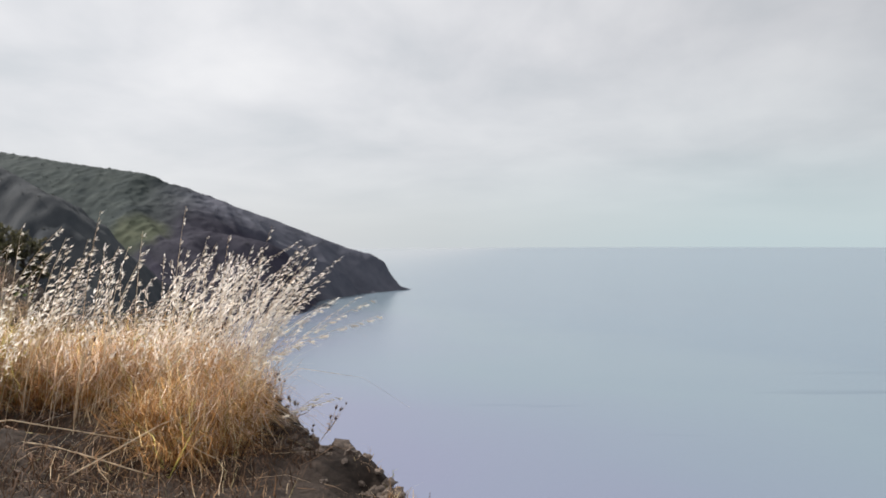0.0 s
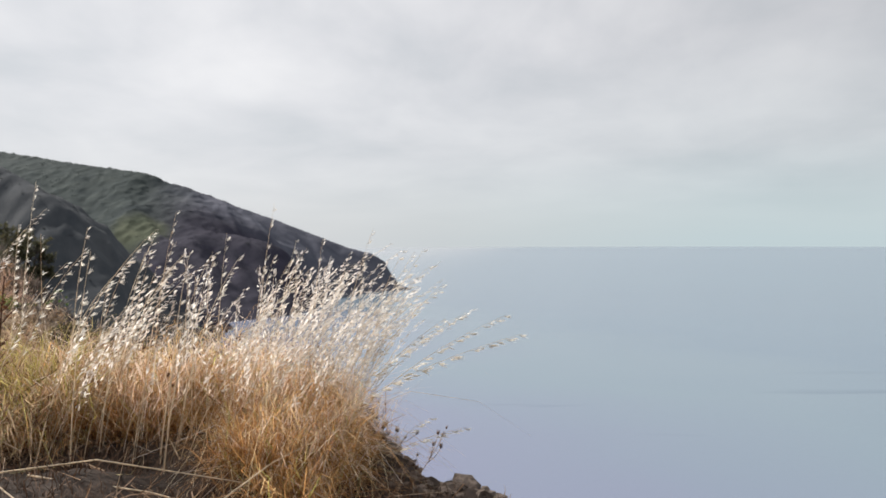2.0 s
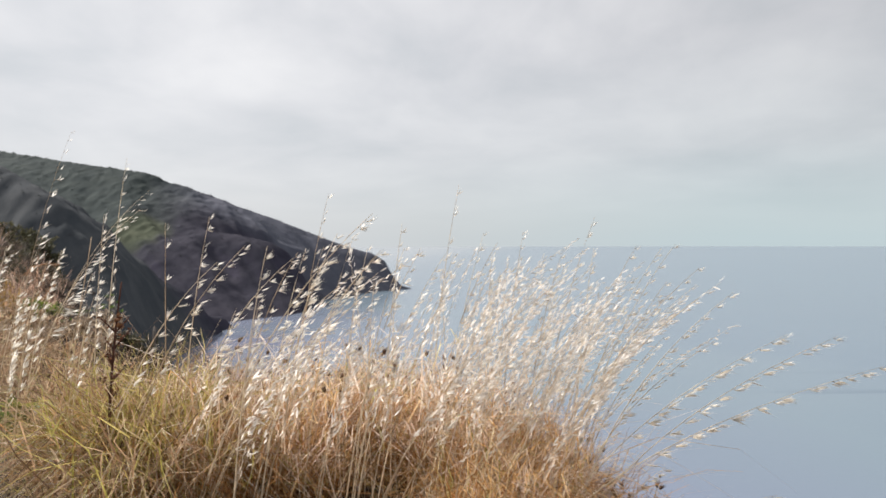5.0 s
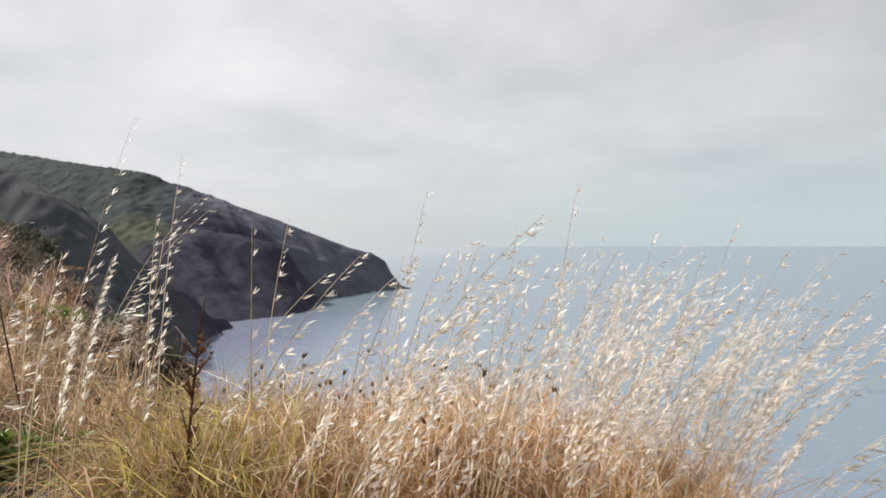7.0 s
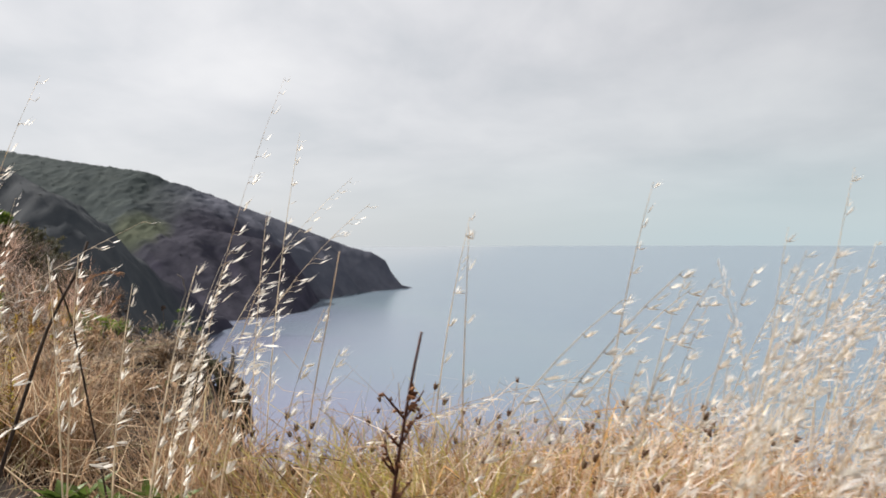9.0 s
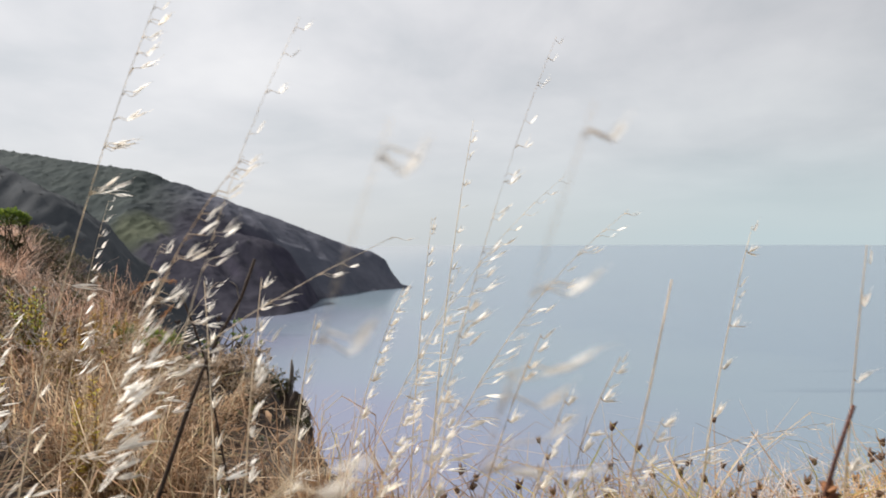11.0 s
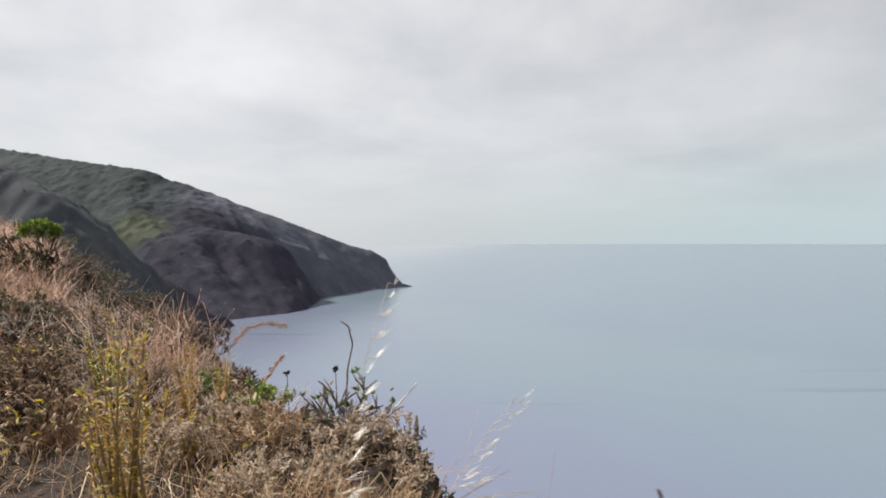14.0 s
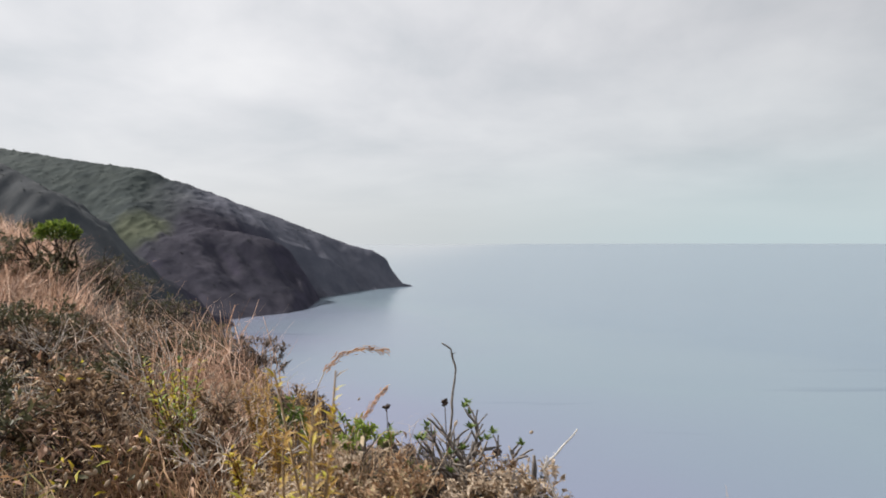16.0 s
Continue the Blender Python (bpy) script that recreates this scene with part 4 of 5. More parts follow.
stand(-0.49, 2.04, -0.367, 2.023, 0.941, 46, 0.20)
stand(-0.51, 2.06, -0.302, 2.023, 0.918, 46, 0.35)
stand(-0.56, 2.10, -0.437, 2.083, 0.914, 42, 0.30)
stand(-0.36, 2.11, -0.215, 2.094, 0.910, 48, 0.25)
stand(-0.31, 2.42, -0.183, 2.404, 0.893, 45, 0.20)
stand(-0.24, 2.42, -0.016, 2.404, 0.882, 48, 0.30)
stand(-0.17, 2.37, -0.015, 2.354, 0.875, 45, 0.30)
stand(-0.08, 2.32, 0.137, 2.304, 0.860, 45, 0.35)
stand(-0.07, 2.27, 0.098, 2.254, 0.808, 40, 0.40)
stand(-0.02, 2.22, 0.067, 2.204, 0.719, 33, 0.50)
stand(-0.49, 2.16, -0.414, 2.144, 0.888, 33, 0.40)
stand(-0.39, 2.21, -0.368, 2.194, 0.844, 37, 0.30)
stand(-0.35, 2.16, -0.330, 2.144, 0.865, 37, 0.30)
stand(-0.54, 2.11, -0.498, 2.094, 0.841, 37, 0.50)
stand(-0.58, 2.06, -0.517, 2.044, 0.834, 33, 0.50)
stand(-0.97, 2.13, -0.900, 2.12, 0.925, 40, 0.20)
stand(-0.93, 2.16, -0.850, 2.14, 0.900, 36, 0.30)
stand(-0.90, 2.12, -0.840, 2.10, 0.870, 36, 0.30)
stand(-0.87, 2.18, -0.790, 2.16, 0.880, 34, 0.30)
stand(-0.83, 2.15, -0.770, 2.13, 0.845, 34, 0.40)
stand(-1.09, 2.22, -1.060, 2.204, 0.935, 37, 0.25)
stand(-1.07, 2.27, -1.028, 2.254, 0.90, 25, 0.40)
stand(-1.12, 2.27, -1.125, 2.254, 0.93, 30, 0.20)

near(-1.165, 2.050, -1.018, 2.035, 1.008, 38, 0.80, 0.68, 0.8, 0.55)
near(-1.12, 2.04, -0.990, 2.04, 1.080, 16, 0.35, 0.46, 0.8, 0.6)
column(-1.05, 2.36, -0.958, 2.35, 0.915, 72, 0.10)
near(-1.012, 2.214, -0.903, 2.214, 0.943, 18, 0.00, 0.6, 0.6, 0.5)
near(-0.965, 2.180, -0.832, 2.180, 1.115, 24, 0.10, 0.5, 0.6, 0.6)
column(-1.01, 2.25, -0.947, 2.23, 0.826, 60, 0.10)
column(-0.955, 2.18, -0.912, 2.16, 0.846, 60, 0.10)
near(-0.983, 2.424, -0.477, 2.424, 0.750, 47, 0.80)
oat((-1.275, 2.190, gz(-1.275, 2.190) - 0.01), (-1.078, 2.070, 1.100), 26, 78, 0.10, start=0.66, blow=0.6, stem=0.0006, size=0.68, group="tall oats beside the way",
    nodes=((0.70, 1), (0.805, 5), (0.855, 7), (0.885, 2), (0.91, 2), (0.93, 2), (0.95, 2), (0.965, 2), (0.98, 2), (0.992, 1)), label="tall dry wild oat with two bunches of pale spikelets")
near(-0.955, 1.870, -0.890, 1.832, 0.990, 11, 0.30, 0.36, 1.0, 0.78)
near(-1.000, 1.845, -0.925, 1.820, 0.985, 10, 0.30, 0.36, 1.0, 0.74)
near(-1.06, 2.356, -0.79, 2.356, 1.03, 28, 0.45, 0.68)
near(-1.0, 2.254, -0.755, 2.254, 0.99, 30, 0.5, 0.68)
near(-1.408, 2.624, -1.253, 2.624, 0.902, 28, 0.30)
near(-1.20, 2.15, -1.105, 2.13, 0.962, 48, 0.50, 0.66, 0.6, 0.62)
near(-1.455, 2.556, -1.372, 2.556, 1.020, 34, 0.10, 0.72, 0.7)
near(-1.238, 2.084, -1.159, 2.084, 0.877, 9, 0.40, 0.8)
near(-1.185, 2.054, -1.065, 2.054, 0.948, 9, 0.40, 0.8)
near(-1.109, 2.084, -1.022, 2.084, 0.916, 9, 0.40, 0.8)
near(-1.469, 2.386, -1.390, 2.386, 0.878, 32, 0.30)
near(-1.349, 2.121, -0.949, 2.121, 0.967, 22, 0.40, 0.7)
near(-1.182, 2.291, -0.998, 2.291, 0.80, 16, 0.40, 0.8)

# ---- other plants ----
def branch(s, p, d, length, r, depth, rnd, fork=3, ends=None, bendy=0.35, thin=0.62):
    """Twigs that fork, drawn into s; the ends are gathered."""
    p, d = Vector(p), Vector(d).normalized()
    pts, rad = [p.copy()], [r]
    for i in range(3):
        d = (d + Vector((rnd.gauss(0, bendy), rnd.gauss(0, bendy), rnd.gauss(0.05, bendy * 0.6))) * 0.5).normalized()
        p = p + d * length / 3
        pts.append(p.copy()); rad.append(r * (1 - 0.14 * (i + 1)))
    s.tube(pts, rad, 5 if depth > 1 else 4, depth == 0)
    if depth == 0:
        if ends is not None:
            ends.append((p, d))
        return
    for k in range(rnd.randint(2, fork)):
        dd = d + Vector((rnd.gauss(0, 0.6), rnd.gauss(0, 0.6), rnd.gauss(0.15, 0.35)))
        branch(s, p, dd, length * rnd.uniform(0.6, 0.9), r * thin, depth - 1, rnd, fork, ends, bendy, thin)


def shrub(name, x, y, h, spread_r, seed, leaf_mat, wood_mat, leaf=0.012, per_end=6, stems=6, depth=3, label="", category="shrub", group="", thick=0.0035):
    """A small shrub: forking stems and a crown of single leaves with gaps."""
    rnd = random.Random(seed)
    ob = thing(name, label, category, group, (x, y, gz(x, y) - 0.01))
    w, ends = Soup(), []
    for k in range(stems):
        a = 2 * math.pi * (k + rnd.random()) / stems
        d = (math.cos(a) * spread_r / h * rnd.uniform(0.4, 1.2), math.sin(a) * spread_r / h * rnd.uniform(0.4, 1.2), 1)
        branch(w, (0.01 * math.cos(a), 0.01 * math.sin(a), 0), d, h * rnd.uniform(0.3, 0.42), thick, depth, rnd, 3, ends)
    part("wood", w.mesh("wood", wood_mat), ob)
    if per_end:
        f = Soup()
        for p, d in ends:
            for k in range(per_end):
                q = p - d * rnd.uniform(0, leaf * 2.2)
                out = d * 0.5 + Vector((rnd.gauss(0, 0.6), rnd.gauss(0, 0.6), rnd.gauss(0.1, 0.5)))
                f.leaf(q, out, (rnd.gauss(0, 0.4), rnd.gauss(0, 0.4), 1), leaf * rnd.uniform(0.6, 1.3), leaf * rnd.uniform(0.3, 0.5), rnd.uniform(-0.1, 0.4), 2)
        part("foliage", f.mesh("foliage", leaf_mat, False), ob)["kind"] = "stuff"
    return ob


def dock(x, y, tx, ty, tz, seed):
    """A russet flowering stalk with clustered dry seeds."""
    rnd = random.Random(seed)
    z = gz(x, y) - 0.01
    ob = thing("dock_stalk", "dark russet dry dock stalk with clustered seeds", "dock plant", "", (x, y, z))
    pts = [p - Vector((x, y, z)) for p in stem_curve((x, y, z), (tx, ty, tz), 0.05)]
    s, f = Soup(), Soup()
    s.tube(pts, [0.0030 - 0.0019 * i / 14 for i in range(15)], 6)
    for i in range(3, 12):
        for k in range(3):
            a = rnd.uniform(0, 6.28)
            L = 0.022 * rnd.uniform(0.4, 1.2)
            e = pts[i] + Vector((math.cos(a) * L, math.sin(a) * L, L * 1.2))
            s.tube([pts[i], pts[i].lerp(e, 0.6), e], [0.0012, 0.001, 0.0006], 4)
            for j in range(5):
                f.spindle(e.lerp(pts[i], rnd.uniform(0, 0.8)), (rnd.gauss(0, 1), rnd.gauss(0, 1), rnd.gauss(0.3, 1)), 0.005, 0.0032, 4, 2)
    for j in range(14):
        f.spindle(pts[12] - Vector((0, 0, rnd.uniform(0, 0.03))), (rnd.gauss(0, 1), rnd.gauss(0, 1), rnd.gauss(0.5, 1)), 0.008, 0.0045, 4, 2)
    part("stem", s.mesh("stem", RED_STEM), ob)
    part("seed_mass", f.mesh("seed_mass", RUSSET, False), ob)


def leafy(name, x, y, h, count, seed, mat, label, category, length, width, upright=0.8):
    """A rosette or leafy shoot of broad leaves, each a part."""
    rnd = random.Random(seed)
    ob = thing(name, label, category, "", (x, y, gz(x, y) - 0.01))
    s = Soup()
    for k in range(count):
        a, t = rnd.uniform(0, 6.28), (k + 0.5) / count
        f = Soup()
        p = Vector((rnd.gauss(0, 0.012), rnd.gauss(0, 0.012), h * t * 0.55))
        f.leaf(p, (math.cos(a), math.sin(a), upright * rnd.uniform(0.6, 1.6)), (0, 0, 1), length * rnd.uniform(0.6, 1.15), width * rnd.uniform(0.7, 1.2), rnd.uniform(0.05, 0.4), 4)
        part("leaf", f.mesh("leaf", mat), ob)
        s.tube([(0, 0, 0), p * 0.5, p], [0.0022, 0.0018, 0.0012], 4)
    part("stem", s.mesh("stem", mat), ob)
    return ob


def goldenrod(x, y, h, shoots, seed, label, mat_b, mat_a=None):
    """Upright yellowing shoots thick with small leaves."""
    rnd = random.Random(seed)
    ob = thing("yellow_weed", label, "weed", "yellowing weeds on the bank", (x, y, gz(x, y) - 0.01))
    f, g = Soup(), Soup()
    for k in range(shoots):
        a = rnd.uniform(0, 6.28)
        wide = 0.5 if mat_a else 1.0
        tip = Vector((math.cos(a) * h * rnd.uniform(0.05, 0.3) * wide, math.sin(a) * h * rnd.uniform(0.05, 0.3) * wide, h * rnd.uniform(0.65, 1.05)))
        b = Vector((rnd.gauss(0, 0.015), rnd.gauss(0, 0.015), 0))
        s = Soup()
        s.tube([b, b.lerp(tip, 0.5) + Vector((0, 0, 0.01)), tip], [0.002, 0.0016, 0.0008], 5)
        part("stem", s.mesh("stem", BROWN_STEM if mat_a else RED_STEM), ob)
        for j in range(64 if mat_a else 40):
            t = rnd.uniform(0.25, 1)
            w = rnd.uniform(0, 6.28)
            (f if rnd.random() < 0.6 else g).leaf(b.lerp(tip, t), (math.cos(w), math.sin(w), rnd.uniform(0.2, 1.6)), (0, 0, 1), rnd.uniform(0.011, 0.026) * (1.3 - 0.6 * t) * (0.8 if mat_a else 1.0), 0.0040 if mat_a else 0.0062, 0.2, 2)
    part("foliage", f.mesh("foliage", mat_a or YELLOW, False), ob, "yellow leaves")["kind"] = "stuff"
    part("foliage", g.mesh("foliage", mat_b, False), ob)["kind"] = "stuff"
    return ob


def head_mesh(seed):
    """A small cup of seeds with a ragged rim."""
    rnd = random.Random(seed)
    s = Soup()
    rings = ((-0.002, 0.0008), (0.0, 0.0026), (0.004, 0.0034), (0.007, 0.0038), (0.0055, 0.0018))
    for i, (z, r) in enumerate(rings):
        for k in range(10):
            w, jag = 2 * math.pi * k / 10, (rnd.uniform(0.8, 1.7) if k % 2 else 0.7) if i == 3 else 1.0
            s.v.append((r * jag * math.cos(w), r * jag * math.sin(w), z * jag))
    for i in range(4):
        for k in range(10):
            s.f.append((10 * i + k, 10 * i + (k + 1) % 10, 10 * i + 10 + (k + 1) % 10, 10 * i + 10 + k))
    s.f += [tuple(40 + k for k in range(10)), tuple(reversed(range(10)))]
    return s.mesh("seed_head", DARK_SEED)


HEADS = [head_mesh(i) for i in range(3)]


def seed_weed(x, y, h, heads, seed):
    """A wiry weed with small dark seed heads."""
    rnd = random.Random(seed)
    ob = thing("seed_weed", "wiry dry weed with small brown seed heads", "weed", "seed-head weeds on the edge", (x, y, gz(x, y) - 0.01))
    s = Soup()
    trunk = Vector((rnd.gauss(0, 0.02), rnd.gauss(0, 0.02), h * 0.5))
    s.tube([(0, 0, 0), trunk], [0.0013, 0.001], 4)
    f = Soup()
    for k in range(heads):
        b = trunk * rnd.uniform(0.4, 1)
        e = b + Vector((rnd.gauss(0, 0.28) * h, rnd.gauss(0, 0.28) * h, h * rnd.uniform(0.25, 0.6)))
        m = b.lerp(e, 0.55) + Vector((0, 0, -0.006))
        tw = Soup()
        tw.tube([b, m, e], [0.0009, 0.0007, 0.0005], 4)
        part("twig", tw.mesh("twig", BROWN_STEM), ob)
        o = part("seed_head", HEADS[rnd.randrange(3)], ob)
        o.matrix_local = Matrix.Translation(e) @ pose(0, 0, 0, rnd.gauss(0, 18), rnd.gauss(0, 18)) @ Matrix.Diagonal((*[rnd.uniform(0.75, 1.25)] * 3, 1))
        for j in range(4):
            f.leaf(b.lerp(e, rnd.uniform(0, 0.8)), (rnd.gauss(0, 1), rnd.gauss(0, 1), 0.4), (0, 0, 1), 0.014, 0.003, 0.4, 2)
    part("stem", s.mesh("stem", BROWN_STEM), ob)
    part("foliage", f.mesh("foliage", BROWN, False), ob)["kind"] = "stuff"
    return ob


def bare_stick(pts, r, mat, label, name="bare_stick", group="bare sticks"):
    p0 = Vector(pts[0])
    s = Soup()
    full = [Vector(p) - p0 for p in pts]
    fine, rad = [], []
    for a, b in zip(full[:-1], full[1:]):
        for k in range(4):
            fine.append(a.lerp(b, k / 4) + Vector((random.gauss(0, r * 0.5), random.gauss(0, r * 0.5), 0)))
    fine.append(full[-1])
    rad = [r * (1.1 - 0.5 * i / len(fine)) * random.uniform(0.85, 1.15) for i in range(len(fine))]
    s.tube(fine, rad, 6)
    for k in (len(fine) // 3, 2 * len(fine) // 3):
        d = Vector((random.gauss(0, 1), random.gauss(0, 1), 0.6)).normalized()
        s.tube([fine[k], fine[k] + d * r * 4], [r * 0.5, r * 0.15], 4)
    ob = new(name, s.mesh(name, mat))
    ob.location = p0
    return tagged(ob, label, "stick", group)


def plume(x, y, pts, seed):
    """A rusty nodding grass plume on its own stalk."""
    rnd = random.Random(seed)
    z = gz(x, y) - 0.01
    o = Vector((x, y, z))
    ob = thing("grass_plume", "rusty orange nodding grass plume above dry weeds", "grass plume", "rusty plumes", o)
    line = [Vector((0, 0, 0))] + [Vector(p) - o for p in pts]
    fine = []
    for a, b in zip(line[:-1], line[1:]):
        fine += [a.lerp(b, k / 5) for k in range(5)]
    fine.append(line[-1])
    s, f = Soup(), Soup()
    s.tube(fine, [0.0013 - 0.0009 * i / len(fine) for i in range(len(fine))], 5)
    for i in range(len(fine) * 2 // 5, len(fine)):
        ahead = (fine[min(i + 1, len(fine) - 1)] - fine[i - 1]).normalized()
        for k in range(12):
            d = ahead + Vector((rnd.gauss(0.1, 0.22), rnd.gauss(0, 0.25), rnd.gauss(-0.05, 0.22)))
            f.spindle(fine[i] + Vector((rnd.gauss(0, .003), rnd.gauss(0, .003), rnd.gauss(0, .003))), d, rnd.uniform(0.007, 0.014), 0.0015, 3, 2)
    part("stalk", s.mesh("stalk", OAT_STEM), ob)
    part("plume", f.mesh("plume", RUST_PLUME, False), ob)


def stone_mesh(seed):
    rnd = random.Random(seed)
    bm = bmesh.new()
    bmesh.ops.create_icosphere(bm, subdivisions=2, radius=1)
    sx, sy, sz = rnd.uniform(0.8, 1.3), rnd.uniform(0.7, 1.1), rnd.uniform(0.45, 0.8)
    for v in bm.verts:
        k = 1 + 0.6 * noise.noise(v.co * 1.5 + Vector((seed * 7.1, 0, 0))) + 0.4 * noise.noise(v.co * 3.4 + Vector((0, seed * 3.3, 0)))
        v.co = Vector((v.co.x * sx, v.co.y * sy, v.co.z * sz)) * k
    me = bpy.data.meshes.new("stone")
    bm.to_mesh(me); bm.free()
    me.materials.append(STONE)
    return me


BROWN_STEM = plant("weed_stem", [(0.0, (0.16, 0.10, 0.06)), (1.0, (0.38, 0.27, 0.16))], 0.1, 0.7)
RUST_PLUME = plant("rusty_plume", [(0.0, (0.40, 0.20, 0.09)), (1.0, (0.66, 0.40, 0.21))], 0.35, 0.6)

# along the edge
dock(-0.735, 2.09, -0.690, 2.060, 0.872, 3)
leafy("green_herb", -1.12, 2.38, 0.15, 40, 5, GREEN, "low green broad-leaved herb among brown grass", "herb", 0.055, 0.018, 1.3)
leafy("green_herb", -1.05, 2.36, 0.14, 36, 14, GREEN, "low green broad-leaved herb among brown grass", "herb", 0.062, 0.019, 1.5)
leafy("green_herb", -1.19, 2.40, 0.16, 44, 4, GREEN, "low green broad-leaved herb among brown grass", "herb", 0.062, 0.019, 1.3)
leafy("small_herb", -0.17, 2.44, 0.12, 14, 6, LIME, "small bright green herb in golden grass", "herb", 0.035, 0.016, 0.7)
leafy("small_herb", -0.078, 2.38, 0.16, 10, 7, LIME, "small bright green herb in golden grass", "herb", 0.030, 0.012, 0.7)
goldenrod(-1.715, 2.77, 0.36, 16, 8, "tall golden-yellow dry weed in brown grass", YELLOW, GOLDEN)
goldenrod(-1.45, 2.62, 0.22, 6, 9, "small golden dry weed in brown grass", YELLOW, GOLDEN)
random.seed(21)
for k in range(30):
    x = random.uniform(-0.95, -0.42)
    seed_weed(x, 2.36 + random.uniform(-0.05, 0.13) - 0.1 * (x + 0.7), random.uniform(0.11, 0.22), random.randint(4, 8), 300 + k)
for k in range(16):
    x = random.uniform(-0.55, -0.02)
    seed_weed(x, 2.46 + random.uniform(-0.06, 0.06) - 0.12 * max(0, x + 0.3), random.uniform(0.13, 0.21), random.randint(3, 6), 400 + k)
for k in range(8):
    seed_weed(0.09 + random.uniform(-0.08, 0.08), 2.26 + random.uniform(-0.08, 0.1), random.uniform(0.07, 0.14), random.randint(3, 5), 450 + k)
bare_stick([(-0.83, 2.13, gz(-0.83, 2.13) - 0.01), (-0.795, 2.125, 0.80), (-0.768, 2.121, 0.938)], 0.0007, OAT_STEM, "thin bare straw stalk leaning beside the oats")
bare_stick([(-1.25, 2.27, gz(-1.25, 2.27) - 0.01), (-1.145, 2.262, 0.814), (-1.083, 2.261, 0.948)], 0.0023, TWIG, "thick dark bare stick standing among oats")
bare_stick([(-1.12, 2.39, gz(-1.12, 2.39) - 0.01), (-1.174, 2.381, 0.836), (-1.201, 2.381, 0.911)], 0.0014, TWIG, "thin dark curved stick standing among oats")

# dark scrub hanging on the notch of the edge
shrub("dark_scrub", -1.47, 3.62, 0.14, 0.10, 31, OLIVE, TWIG, 0.012, 9, 9, 3, "dark twiggy scrub clinging to the cliff edge", "shrub", "dark scrub")
shrub("dark_scrub", -1.50, 3.68, 0.12, 0.08, 32, OLIVE, TWIG, 0.010, 4, 6, 3, "dark twiggy scrub clinging to the cliff edge", "shrub", "dark scrub")
shrub("dark_scrub", -1.56, 3.72, 0.13, 0.10, 33, OLIVE, TWIG, 0.012, 5, 7, 3, "dark twiggy scrub clinging to the cliff edge", "shrub", "dark scrub")

for k, (x, y) in enumerate(((-1.38, 3.50), (-1.46, 3.66), (-1.52, 3.80), (-1.65, 3.95), (-1.42, 3.57), (-1.44, 3.46))):
    shrub("dark_scrub", x, y, 0.085, 0.10, 34 + k, OLIVE, TWIG, 0.012, 10, 8, 3, "dark twiggy scrub clinging to the cliff edge", "shrub", "dark scrub")


def stump(x, y, r, h, seed):
    """A charred, gnarled stump with a broken prong."""
    bm = bmesh.new()
    bmesh.ops.create_icosphere(bm, subdivisions=4, radius=1)
    for v in bm.verts:
        k = 1 + 0.45 * noise.noise(v.co * 1.6 + Vector((seed, 0, 0))) + 0.22 * noise.noise(v.co * 4.5) + 0.1 * noise.noise(v.co * 11)
        v.co = Vector((v.co.x * r * k, v.co.y * r * k, v.co.z * h * k))
    me = bpy.data.meshes.new("stump")
    bm.to_mesh(me); bm.free()
    me.materials.append(TWIG)
    ob = new("stump", me)
    ob.location = (x, y, gz(x, y) + h * 0.62)
    tagged(ob, "dark gnarled dead stump on the cliff edge", "stump")
    s = Soup()
    s.tube([(0, 0, h * 0.6), (0.004, 0, h * 1.1), (0.007, 0.002, h * 1.4), (0.006, 0, h * 1.6)], [0.010, 0.007, 0.0065, 0.003], 7)
    part("prong", s.mesh("prong", BARK), ob, "pale broken prong")


stump(-1.405, 3.65, 0.062, max(0.07, 0.60 * (0.50 - gz(-1.405, 3.65))), 2.0)

# the succulent shrub and its neighbours
def candle_shrub(x, y, seed):
    rnd = random.Random(seed)
    ob = thing("succulent_shrub", "grey-branched succulent shrub with small green rosettes", "shrub", "", (x, y, gz(x, y) - 0.01))
    w, ends = Soup(), []
    for k in range(6):
        a = 2 * math.pi * k / 6 + 0.4
        branch(w, (0, 0, 0), (math.cos(a) * 0.9, math.sin(a) * 0.8, 1.0), 0.072, 0.0056, 2, rnd, 3, ends, 0.45, 0.74)
    part("wood", w.mesh("wood", BARK), ob, "thick grey forking wood")
    for p, d in ends:
        if rnd.random() < 0.38:
            f = Soup()
            for k in range(12):
                a = rnd.uniform(0, 6.28)
                f.leaf(p + d * 0.002, (math.cos(a) * 0.7, math.sin(a) * 0.7, rnd.uniform(0.3, 1.5)), (0, 0, 1), rnd.uniform(0.012, 0.02), 0.0065, 0.1, 2)
            part("rosette", f.mesh("rosette", GREEN), ob, "small green leaf rosette")


